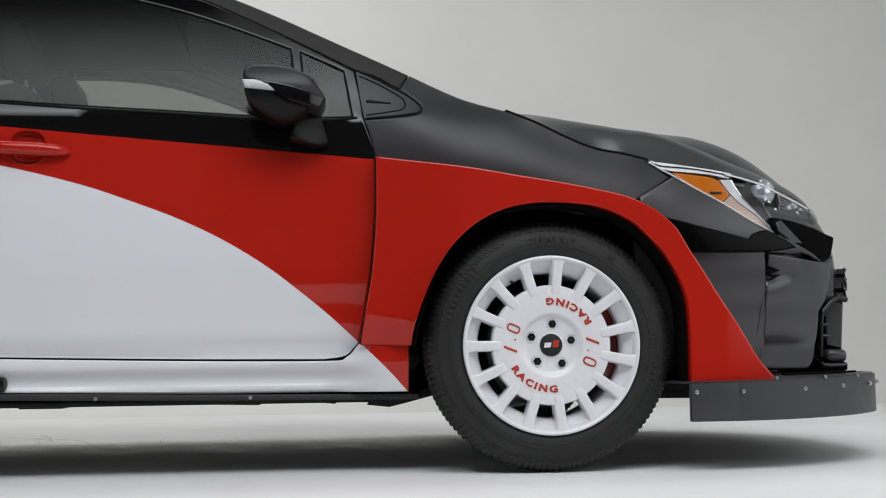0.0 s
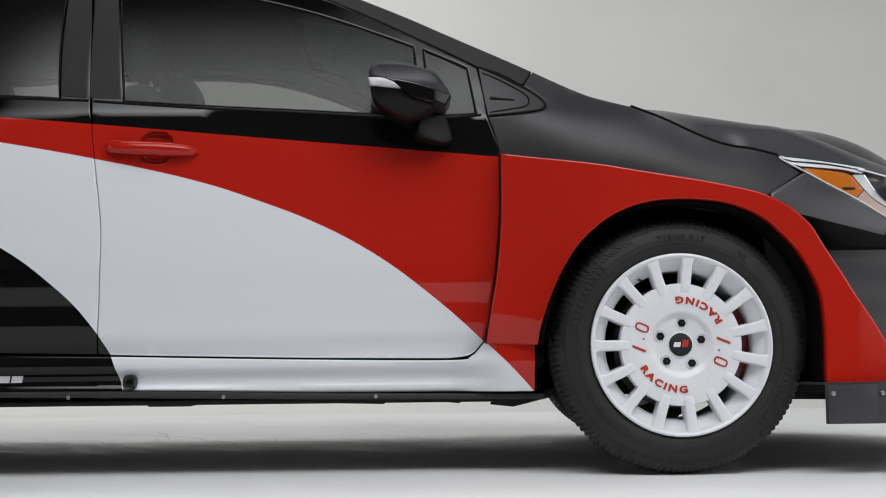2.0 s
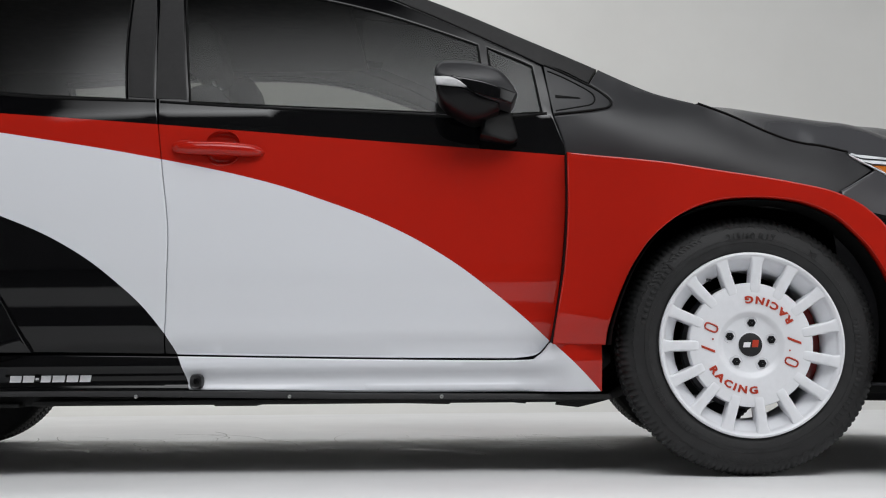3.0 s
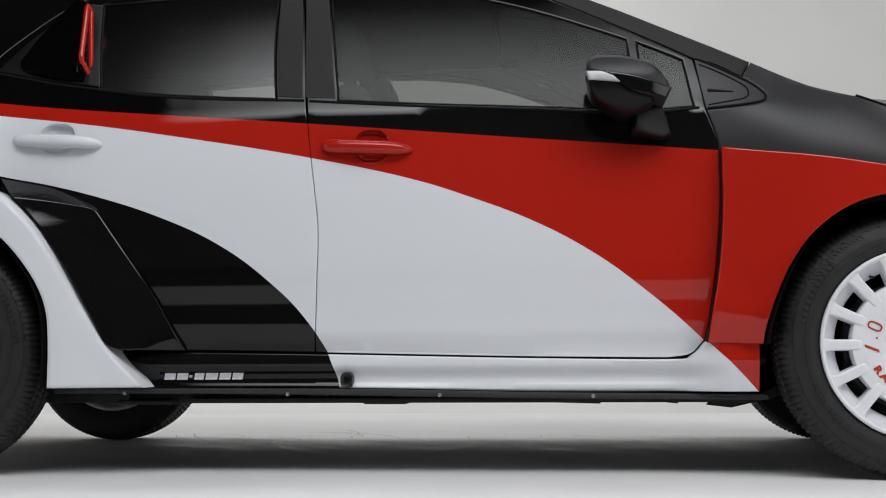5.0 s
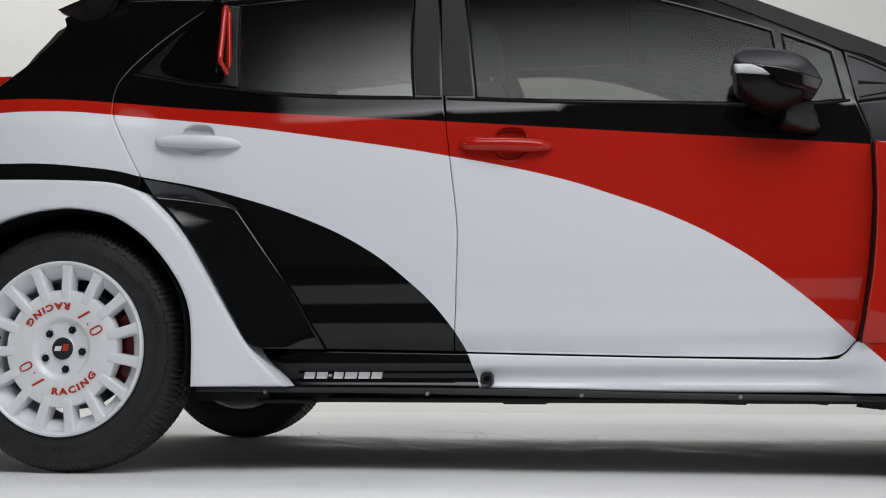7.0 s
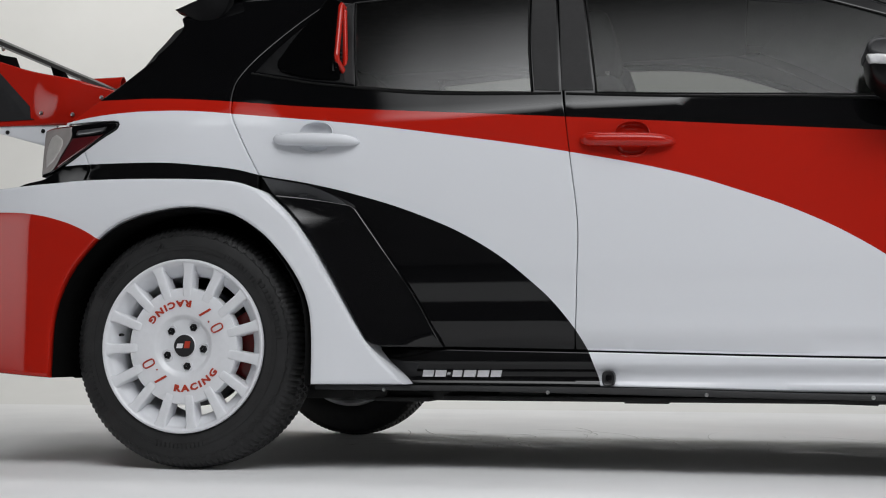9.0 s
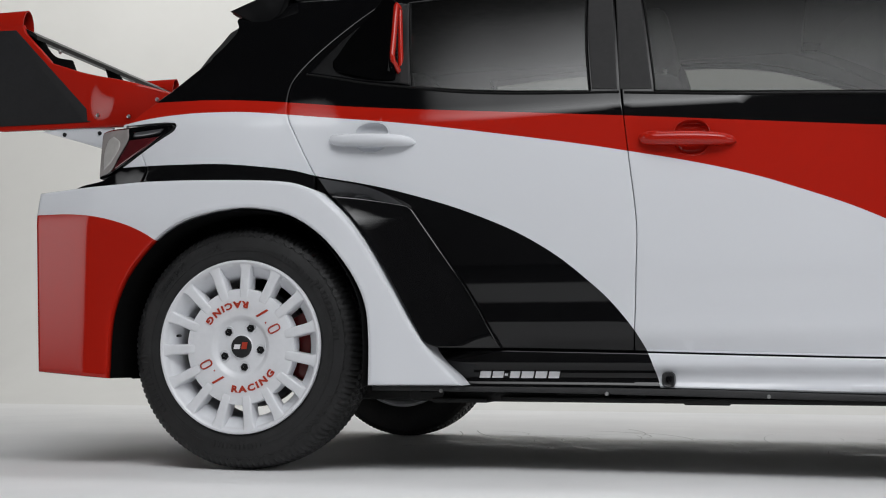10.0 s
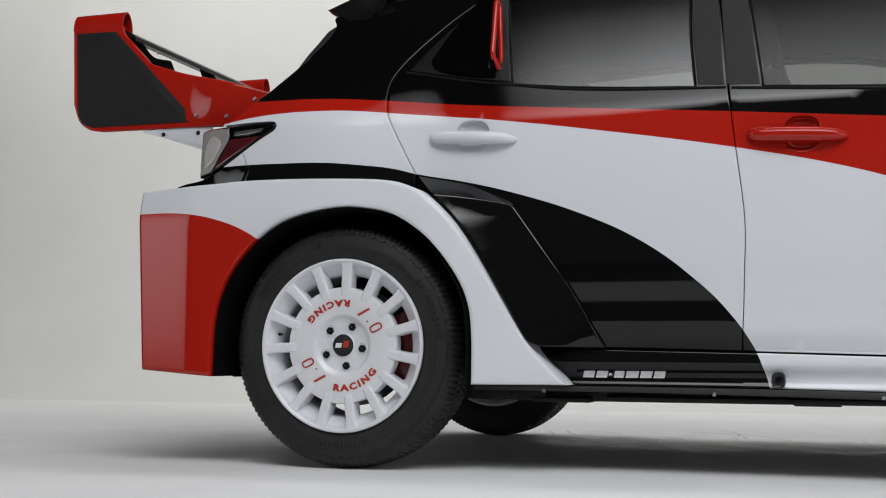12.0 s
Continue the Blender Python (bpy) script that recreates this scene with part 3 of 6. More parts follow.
def doors(far):
    fd = mk("front_door", *skin(outline(B_SEAM, [B_SEAM[-1], (1.354, 0.324), (1.659, 0.317), (2.03, 0.312)], [(2.03, 0.312), (2.09, 0.322), F_SEAM[0]], F_SEAM, DOOR_TOP),
                                flank, (W_FRONT, W_QUARTER, CUP_F)), M_LIVERY, CAR, "front door, black above, red and white below", mirror=far)
    window("window_pane", W_FRONT, fd, far)
    window("quarter_pane", W_QUARTER, fd, far, M_PANE)
    handle(fd, 1.232, 0.886, M_RED, far)
    cup(fd, CUP_F, M_RED, far)
    rd = mk("rear_door", *skin(outline(B_SEAM[::-1], DOOR_TOP[-1:] + [(0.8, 1.415), (0.6, 1.407), C_SEAM[-1]], C_SEAM[::-1], [C_SEAM[0], (0.26, 0.75), (0.34, 0.64), (0.42, 0.5), (0.485, 0.37)],
                                       [(0.485, 0.37), (0.51, 0.347), (0.548, 0.338)], [(0.548, 0.338), (0.725, 0.337), B_SEAM[-1]]), flank, (W_REAR, CUP_R)),
            M_LIVERY, CAR, "rear door, white with a black lower sweep", mirror=far)
    window("window_pane", W_REAR, rd, far, M_REARGLASS)
    handle(rd, 0.36, 0.921, M_WHITE, far)
    cup(rd, CUP_R, M_WHITE, far)
    # raised gloss panel that runs into the wheel flare
    edge = [(0.258, 0.762), (0.3, 0.757), (0.35, 0.751), (0.42, 0.74), (0.462, 0.732), (0.478, 0.722)]
    bl = mk("door_blade", *skin(outline(edge[:5], edge[4:], [edge[-1], (0.561, 0.603), (0.64, 0.483), (0.718, 0.338)], [(0.718, 0.338), (0.56, 0.341)],
                                        [(0.56, 0.341), (0.53, 0.352), (0.515, 0.37), (0.476, 0.45), (0.402, 0.585), (0.328, 0.685), (0.258, 0.762)]), blade, gap=0.0, r=0.003, thick=0.03, step=0.018),
            M_BLACK, rd, "gloss black raised panel", mirror=far)
    up = [(x, flank(x, z) - 0.002, z) for x, z in spline(BLADE_TOP, 5)]
    low = [(x, blade(x, z), z - 0.001) for x, z in spline(edge, 5)]
    rows = [[tuple(np.array(a) + (np.array(b) - np.array(a)) * t) for a, b in zip(up, low)] for t in (0.0, 0.25, 0.5, 0.75, 1.0)]
    mk("blade_bevel", *loft(rows[::-1]), M_BLACK, bl, "bevelled upper edge", mirror=far)
    # dark strip of glossy moulding along the belt line
    for d, run in ((fd, [(1.06, 1.026), (1.36, 1.004), (1.67, 0.987), (1.96, 0.969), (2.125, 0.981)]), (rd, [(0.125, 1.141), (0.231, 1.119), (0.319, 1.1), (0.45, 1.079), (0.604, 1.056), (0.78, 1.041), (1.046, 1.028)])):
        pts = spline(run, 6)
        mk("belt_moulding", *tube([(x, flank(x, z) + 0.0005, z) for x, z in pts], 0.0042, 8), M_SEAL, d, mirror=far)
    # satin cover of the pillar between the doors
    mk("pillar_trim", *skin(outline([(1.045, 1.034), (1.136, 1.03)], [(1.136, 1.03), (1.1, 1.29), (1.085, 1.385)], [(1.085, 1.385), (1.012, 1.385)], [(1.012, 1.385), (1.024, 1.3), (1.045, 1.034)]), off(-0.0015), gap=0.0022, r=0.0015, thick=0.006), M_PILLAR, fd, "satin black pillar cover", mirror=far)
    mk("pillar_trim", *skin(outline([(0.97, 1.04), (1.043, 1.034)], [(1.043, 1.034), (1.02, 1.3), (1.006, 1.385)], [(1.006, 1.385), (0.94, 1.385)], [(0.94, 1.385), (0.952, 1.2), (0.97, 1.04)]), off(-0.0015), gap=0.0022, r=0.0015, thick=0.006), M_PILLAR, rd, "satin black pillar cover", mirror=far)
    return fd, rd


def scoop(rd, far):
    """Air intake on the blanked quarter window."""
    b = mk("quarter_blank", *skin(outline([(0.128, 1.143), (0.231, 1.122), (0.319, 1.104), (0.44, 1.086)], [(0.44, 1.086), (0.4, 1.372)], [(0.4, 1.372), (0.35, 1.377), (0.314, 1.352), (0.224, 1.266), (0.159, 1.187), (0.128, 1.143)]), off(-0.001), gap=0.004, r=0.003, thick=0.006), M_BLANK, rd, "black blanking panel in place of glass", mirror=far)
    mk("window_post", *skin(outline([(0.415, 1.094), (0.45, 1.086)], [(0.45, 1.086), (0.424, 1.25), (0.404, 1.372)], [(0.404, 1.372), (0.372, 1.36)], [(0.372, 1.36), (0.415, 1.094)]), off(-0.004), gap=0.001, r=0.003, thick=0.01), M_PILLAR, b, "charcoal window post", mirror=far)
    reach = lambda z: 0.138 + 0.24 * (z - 1.15)
    edge = outline([(0.2, 1.18), (0.205, 1.16), (0.229, 1.14), (0.318, 1.115), (0.387, 1.105), (0.402, 1.108)], [(0.402, 1.108), (0.397, 1.345)], [(0.397, 1.345), (0.35, 1.368), (0.32, 1.34), (0.247, 1.256), (0.215, 1.203), (0.2, 1.18)])

    def cowl(x, z):
        y0 = flank(x, z) - 0.006
        u = min(1.0, max(0.0, (x - 0.2) / 0.19)) * smooth01(1.1, 1.158, z)
        return y0 - u * max(0.0, y0 - reach(z))
    mk("intake_body", *skin(edge, cowl, gap=0.0, r=0.004, thick=0.02, step=0.012), M_DEEP, b, "gloss black intake cowl", mirror=far)
    # the red mouth of the intake, open to the front
    inner = lambda z: reach(z) + 0.012 + 0.14 * (1.34 - z)
    ring = [(reach(1.335), 1.335), (reach(1.25), 1.25), (reach(1.175), 1.177), (reach(1.16) + 0.004, 1.16), (inner(1.125), 1.124), (inner(1.145), 1.142), (inner(1.25), 1.25), (inner(1.325), 1.325)]
    path = []
    for k, (y, z) in enumerate(ring):
        w = min(1.0, max(0.0, (y - reach(z)) / 0.05))
        path.append((0.396 + 0.02 * w, y, z))
    path = [tuple(np.array(p) + (np.array(q) - np.array(p)) * t) for p, q in zip(path, path[1:] + path[:1]) for t in (0.06, 0.35, 0.65, 0.94)]
    mk("intake_frame", *tube(path, 0.0082, 10, True), M_RED, b, "red intake surround", mirror=far)
    g = loft([[(0.386, reach(z), z), (0.396, inner(z), z), (0.39, flank(0.39, z), z)] for z in (1.13, 1.2, 1.27, 1.335)])
    for i in range(16):
        z = 1.14 + i * 0.012
        g = join(g, tube([(0.395, reach(z) + 0.004, z), (0.404, inner(z) - 0.004, z)], 0.0016, 5))
    for i in range(4):
        g = join(g, tube([(0.394 + 0.0025 * i, reach(z) + (inner(z) - reach(z)) * (0.2 + 0.2 * i), z) for z in (1.15, 1.24, 1.33)], 0.0014, 5))
    mk("intake_mesh", *g, M_SHADOW, b, "dark mesh grille", mirror=far)


def panels(far):
    mk("quarter_panel", *skin(outline(C_SEAM, [C_SEAM[-1], (0.2, 1.406), (0.05, 1.41), (-0.02, 1.405)], [(-0.02, 1.405), (-0.06, 1.37), (-0.15, 1.362), (-0.141, 1.325), (-0.15, 1.294), (-0.188, 1.238), (-0.248, 1.183), (-0.288, 1.143), (-0.312, 1.116), (-0.33, 1.1)],
                                      [(-0.33, 1.1), (-0.38, 1.056), (-0.44, 1.006)], [(-0.44, 1.008), (-0.41, 1.003), (-0.322, 1.001), (-0.254, 0.997), (-0.239, 0.986)], [(-0.239, 0.986), (-0.247, 0.971), (-0.291, 0.947), (-0.351, 0.911)], [(-0.351, 0.911), (-0.326, 0.859), (-0.34, 0.82)],
                                      [(-0.34, 0.82), (0.0, 0.79), (0.19, 0.77)], [(0.19, 0.77), C_SEAM[0]]), flank), M_LIVERY, CAR, "rear quarter, black, red and white", mirror=far)
    mk("rear_bumper_corner", *skin(outline([(-0.351, 0.911), (-0.407, 0.878), (-0.467, 0.85), (-0.51, 0.838), (-0.6, 0.834), (-0.7, 0.826)], [(-0.7, 0.828), (-0.7, 0.33)], [(-0.7, 0.33), (-0.54, 0.32)], [(-0.54, 0.32), (-0.52, 0.5), (-0.46, 0.7), (-0.34, 0.82)], [(-0.34, 0.82), (-0.326, 0.859), (-0.351, 0.911)]), flank),
       M_LIVERY, CAR, mirror=far)
    mk("front_fender", *skin(outline(F_SEAM[4:7], [F_SEAM[6], (2.217, 0.983), (2.265, 0.99)], [(2.265, 0.99), (2.298, 0.999), (2.308, 1.016), (2.298, 1.034), (2.269, 1.058), (2.246, 1.072)], [(2.246, 1.072), (2.277, 1.122)], [(2.277, 1.122), (2.338, 1.092), (2.402, 1.063), (2.45, 1.045), HOOD_SEAM[0]], HOOD_SEAM,
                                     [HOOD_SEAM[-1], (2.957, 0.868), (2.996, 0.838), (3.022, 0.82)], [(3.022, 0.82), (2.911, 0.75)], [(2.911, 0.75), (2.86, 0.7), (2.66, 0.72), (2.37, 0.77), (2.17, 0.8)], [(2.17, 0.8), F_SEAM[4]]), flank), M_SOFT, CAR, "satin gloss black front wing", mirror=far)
    SO = [(2.124, 1.131), (2.173, 1.108), (2.22, 1.082), (2.268, 1.055), (2.296, 1.031), (2.305, 1.016), (2.297, 1.001), (2.265, 0.993), (2.217, 0.986), (2.146, 0.979)]
    sail = mk("sail_panel", *skin(outline(SO, [SO[-1], (2.138, 1.03), SO[0]]), off(0.0005), gap=-0.002, r=0.001, thick=0.012), M_SOFT, CAR, "black corner panel with seal lines", mirror=far)
    mk("sail_seal", *tube([(x, flank(x, z) + 0.0005, z) for x, z in spline(SO, 5)], 0.0036, 8), M_SEAL, sail, mirror=far)
    SI = [(2.133, 1.112), (2.172, 1.094), (2.22, 1.067), (2.254, 1.043), (2.26, 1.022), (2.248, 1.008), (2.217, 1.001), (2.15, 0.989)]
    mk("sail_seal", *tube([(x, flank(x, z) + 0.001, z) for x, z in spline(SI, 5)], 0.0026, 8), M_SEAL, sail, mirror=far)
    mk("sail_slot", *skin([(2.151, 1.038), (2.218, 1.03), (2.22, 1.027), (2.151, 1.029)], off(-0.0015), gap=0, r=0.0005, thick=0.004, step=0.02), M_SEAL, sail, mirror=far)
    # windscreen pillar and roof rail
    top = [(2.277, 1.123), (2.083, 1.215), (1.92, 1.3), (1.755, 1.378), (1.6, 1.436), (1.4, 1.468), (1.2, 1.48), (0.9, 1.484), (0.5, 1.472), (0.1, 1.446), (-0.01, 1.43)]
    low = [(0.03, 1.412), (0.2, 1.407), C_SEAM[-1], (0.6, 1.407), (0.8, 1.415), DOOR_TOP[-1]] + DOOR_TOP[::-1][1:]
    mk("roof_rail", *skin(outline(top, [top[-1], low[0]], low, [DOOR_TOP[0], (2.173, 1.113), (2.22, 1.087), (2.246, 1.073)], [(2.246, 1.073), top[0]]), flank, gap=0.002, r=0.005, thick=0.03), M_PILLAR, CAR, "black windscreen pillar and roof rail", mirror=far)
    # sill
    lip = lambda x, z: (flank(x, z) - 0.006 + 0.02 * smooth01(0.30, 0.26, z) * smooth01(0.23, 0.26, z)) * (1 - smooth01(2.02, 2.2, x)) + (0.055 + 0.25 * max(0.0, 0.3 - z)) * smooth01(2.02, 2.2, x)
    mk("sill", *skin(outline([(0.42, 0.338), (0.725, 0.334), (1.077, 0.328), (1.354, 0.321), (1.659, 0.314), (2.03, 0.309), (2.09, 0.319), (2.124, 0.355)], [(2.124, 0.355), (2.258, 0.352)], [(2.258, 0.352), (2.258, 0.222)],
                             [(2.258, 0.222), (1.657, 0.223), (1.145, 0.234), (0.42, 0.237)], [(0.42, 0.237), (0.42, 0.338)], n=4), lip, thick=0.06, step=0.011), M_LIVERY, CAR, "sill, white in front and black behind", mirror=far)
    # dark sill skirt with its bolts
    sk = mk("sill_skirt", *slab(outline([(0.35, 0.236), (1.145, 0.233), (1.657, 0.222), (2.285, 0.215)], [(2.285, 0.215), (2.29, 0.2)], [(2.29, 0.2), (1.6, 0.207), (0.9, 0.219), (0.35, 0.222)], [(0.35, 0.222), (0.35, 0.236)]), 0.118, 0.3, 0.003), M_PLASTIC, CAR, "black sill skirt", mirror=far)
    for x in (0.55, 1.005, 1.42, 1.83):
        mk("bolt", *bolt(x, 0.118, 0.2195 - 0.008 * (x - 0.4) + 0.004, 0.0055), M_STEEL, sk, mirror=far)


fd_near, rd_near = doors(False)
fd_far, rd_far = doors(True)
for far in (False, True):
    scoop(rd_far if far else rd_near, far)
    panels(far)

# wheel flares
FF_TOP = [(2.171, 0.864), (2.377, 0.83), (2.526, 0.803), (2.679, 0.778), (2.771, 0.76), (2.832, 0.746), (2.878, 0.729), (2.923, 0.705), (2.954, 0.68), (2.984, 0.649), (3.014, 0.598), (3.061, 0.525), (3.092, 0.475), (3.14, 0.404), (3.183, 0.335), (3.212, 0.292), (3.261, 0.239)]
FF_ARCH = [(3.005, 0.233), (3.007, 0.343), (3.004, 0.429), (2.996, 0.478), (2.973, 0.533), (2.94, 0.587), (2.903, 0.628), (2.851, 0.674), (2.768, 0.71), (2.659, 0.723), (2.551, 0.716), (2.46, 0.683), (2.386, 0.625), (2.334, 0.551), (2.297, 0.469), (2.272, 0.394), (2.264, 0.345)]
RF_TOP = [(-0.655, 0.797), (-0.526, 0.804), (-0.399, 0.81), (-0.308, 0.815), (-0.165, 0.815), (0.01, 0.809), (0.131, 0.8), (0.199, 0.783), (0.258, 0.75), (0.339, 0.665), (0.432, 0.512), (0.491, 0.406), (0.541, 0.331), (0.63, 0.238)]
RF_ARCH = [(0.379, 0.238), (0.379, 0.361), (0.37, 0.451), (0.34, 0.527), (0.287, 0.604), (0.232, 0.658), (0.157, 0.702), (0.074, 0.721), (0.006, 0.725), (-0.079, 0.715), (-0.166, 0.691), (-0.236, 0.648), (-0.305, 0.577), (-0.349, 0.505), (-0.377, 0.409), (-0.384, 0.252)]
both("front_flare", skin(outline(FF_TOP, [FF_TOP[-1], FF_ARCH[0]], FF_ARCH, [FF_ARCH[-1], (2.126, 0.349)], [(2.126, 0.349), (2.138, 0.43), (2.158, 0.55), (2.17, 0.7), FF_TOP[0]]), flare_f, gap=0.001, r=0.004, thick=0.11), M_RED, CAR, "red front wheel flare")
# added black wall between the flare and the door, standing in for the gap's shade
FLARE_GAP = spline([(2.127, 0.352), (2.139, 0.43), (2.159, 0.55), (2.171, 0.7), (2.172, 0.86)], 6)
both("flare_gap_shade", thicken(loft([[(x - 0.0025, y, z) for x, z in FLARE_GAP for y in (flare_f(x, z) + d,)] for d in (0.007, 0.012, 0.03, 0.05)]), (0.003, 0, 0)), M_SEAL, CAR, "black rubber edge of the flare")
both("rear_flare", skin(outline(RF_TOP, [RF_TOP[-1], RF_ARCH[0]], RF_ARCH, [RF_ARCH[-1], (-0.626, 0.269)], [(-0.626, 0.269), RF_TOP[0]]), flare_r, gap=0.001, r=0.009, thick=0.12), M_RFLARE, CAR, "white and red rear wheel flare")

# dark inner shell behind the gaps, wheel-arch liners, underbody
SHELL = outline([(-0.34, 0.8), (-0.3, 1.1), (-0.18, 1.32), (0.0, 1.4)], [(0.0, 1.4), (0.5, 1.43), (1.2, 1.44), (1.6, 1.39), (2.25, 1.085)], [(2.25, 1.085), (2.5, 1.0), (2.9, 0.86)], [(2.9, 0.86), (2.92, 0.78)],
                [(2.92, 0.78), (2.64, 0.76), (2.35, 0.7), (2.25, 0.5), (2.24, 0.24)], [(2.24, 0.24), (0.45, 0.25)], [(0.45, 0.25), (0.42, 0.45), (0.3, 0.68), (0.0, 0.77), (-0.34, 0.8)])
both("body_frame", skin(SHELL, off(0.03), (inset(even(W_FRONT, 0.03)[::-1] if area2(W_FRONT) < 0 else even(W_FRONT, 0.03), -0.012).tolist(), W_QUARTER, inset(even(W_REAR, 0.03)[::-1] if area2(W_REAR) < 0 else even(W_REAR, 0.03), -0.012).tolist()), r=0.002, thick=0.01, step=0.05), M_SHADOW, CAR)
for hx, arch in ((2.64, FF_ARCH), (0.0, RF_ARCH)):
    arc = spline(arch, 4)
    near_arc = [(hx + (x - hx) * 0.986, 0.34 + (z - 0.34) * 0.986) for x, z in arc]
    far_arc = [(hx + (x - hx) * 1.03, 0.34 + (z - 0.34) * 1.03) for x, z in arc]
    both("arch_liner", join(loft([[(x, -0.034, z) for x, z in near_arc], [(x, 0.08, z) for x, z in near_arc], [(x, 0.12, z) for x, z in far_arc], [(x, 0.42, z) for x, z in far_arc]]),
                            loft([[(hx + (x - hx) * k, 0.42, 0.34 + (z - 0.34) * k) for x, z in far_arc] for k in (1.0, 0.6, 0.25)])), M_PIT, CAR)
mk("underbody", *join(rbox(0.42, 2.26, 0.24, 2 * CY - 0.16, 0.19, 0.245, 0.012), rbox(-0.55, 0.3, 0.46, 1.34, 0.24, 0.3, 0.012), rbox(0.26, 0.7, 0.26, 1.46, 0.192, 0.25, 0.006), rbox(2.26, 3.3, 0.46, 1.34, 0.2, 0.26, 0.012)), M_SHADOW, CAR, "black underbody")
both("lower_arm", slab(outline([(2.154, 0.18), (2.217, 0.173)], [(2.217, 0.173), (2.268, 0.185), (2.38, 0.213)], [(2.38, 0.213), (2.37, 0.25)], [(2.37, 0.25), (2.339, 0.236), (2.313, 0.221), (2.256, 0.203), (2.165, 0.198)], [(2.165, 0.198), (2.154, 0.18)]), 0.3, 0.36, 0.006), M_SHADOW, CAR)
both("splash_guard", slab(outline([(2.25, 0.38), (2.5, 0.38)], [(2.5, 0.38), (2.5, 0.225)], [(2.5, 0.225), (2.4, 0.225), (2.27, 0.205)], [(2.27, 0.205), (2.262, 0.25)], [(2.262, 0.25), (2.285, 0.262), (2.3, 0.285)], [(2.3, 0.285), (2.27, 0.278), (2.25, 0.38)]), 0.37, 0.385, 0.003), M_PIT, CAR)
both("underbody_bracket", join(rbox(1.9, 1.98, 0.2, 0.26, 0.196, 0.204, 0.003), rbox(0.7, 1.8, 0.19, 0.26, 0.193, 0.206, 0.004), rbox(1.2, 1.32, 0.2, 0.3, 0.188, 0.2, 0.003), rbox(0.5, 0.66, 0.2, 0.3, 0.188, 0.2, 0.004)), M_SHADOW, CAR)
for x0, x1, z0 in ((0.47, 0.53, 0.196), (0.86, 0.98, 0.199), (1.05, 1.1, 0.195), (1.5, 1.56, 0.197), (1.7, 1.86, 0.192), (2.02, 2.07, 0.192)):
    both("underbody_tab", slab(outline([(x0, z0), (x1 - 0.01, z0 - 0.004)], [(x1 - 0.01, z0 - 0.004), (x1, z0 + 0.006), (x1 + 0.004, z0 + 0.022)], [(x1 + 0.004, z0 + 0.022), (x0 - 0.006, z0 + 0.022)], [(x0 - 0.006, z0 + 0.022), (x0, z0)]), 0.21, 0.26, 0.002), M_SHADOW, CAR)


def mirrored_row(pts):
    """A row over the car's full width from its near half."""
    return list(pts) + [(x, 2 * CY - y, z) for x, y, z in reversed(pts[:-1])]


def crown(x, ze, ye, bow, rise, n=9, power=2.0):
    """From the near edge at (ye, ze) to the middle, rising and bowing forward."""
    row = []
    for i in range(n):
        u = i / (n - 1)
        k = 1 - math.cos(u * math.pi / 2) if power == 2.0 else 1 - (1 - u) ** power
        row.append((x + bow * k, ye + (CY - ye) * u, ze + rise * k))
    return row


RAIL = spline([(2.274, 1.126), (2.08, 1.218), (1.917, 1.296), (1.752, 1.374), (1.6, 1.431)], 4)
rows = [mirrored_row(crown(x, z - 0.004, flank(x, z) + 0.012, 0.30 - 0.16 * i / (len(RAIL) - 1), 0.03)) for i, (x, z) in enumerate(RAIL)]
ws = mk("windscreen", *thicken(loft(rows), (0, 0, -0.004)), M_SCREEN, CAR, "clear windscreen")
ws.visible_shadow = False
ROOF = spline([(1.6, 1.431), (1.4, 1.463), (1.2, 1.475), (0.9, 1.479), (0.5, 1.467), (0.1, 1.441), (-0.02, 1.427)], 5)
rows = [mirrored_row(crown(x, z - 0.004, flank(x, z) + 0.006, (0.14 if i < 1 else 0.14 * max(0, 1 - i / 8)), 0.035)) for i, (x, z) in enumerate(ROOF)]
mk("roof", *thicken(loft(rows), (0, 0, -0.02)), M_BLACK, CAR, "gloss black roof")
# cowl between windscreen and bonnet
rows = [mirrored_row(crown(2.268 + dx, z, 0.23, 0.3, r)) for dx, z, r in ((0.0, 1.06, 0.02), (0.1, 1.03, 0.03), (0.25, 1.0, 0.03))]
mk("cowl", *thicken(loft(rows), (0, 0, -0.02)), M_PLASTIC, CAR)
# bonnet: a rounded shoulder at each side and a raised middle
HE = spline(HOOD_SEAM + [(3.05, 0.855), (3.163, 0.847), (3.237, 0.84), (3.32, 0.82), (3.428, 0.785), (3.5, 0.752)], 3)
RIDGE = [(2.543, 1.035), (2.65, 1.034), (2.76, 1.02), (2.93, 0.994), (3.0, 0.986), (3.068, 0.969), (3.154, 0.935), (3.24, 0.897), (3.326, 0.862), (3.395, 0.83), (3.46, 0.803), (3.52, 0.772)]
BULGE = [(2.543, 1.06), (2.8, 1.058), (3.076, 1.03), (3.19, 1.02), (3.283, 0.996), (3.36, 0.962), (3.42, 0.922), (3.5, 0.86), (3.55, 0.82)]
_rd, _bu = np.array(spline(RIDGE, 5)), np.array(spline(BULGE, 5))
rows = []
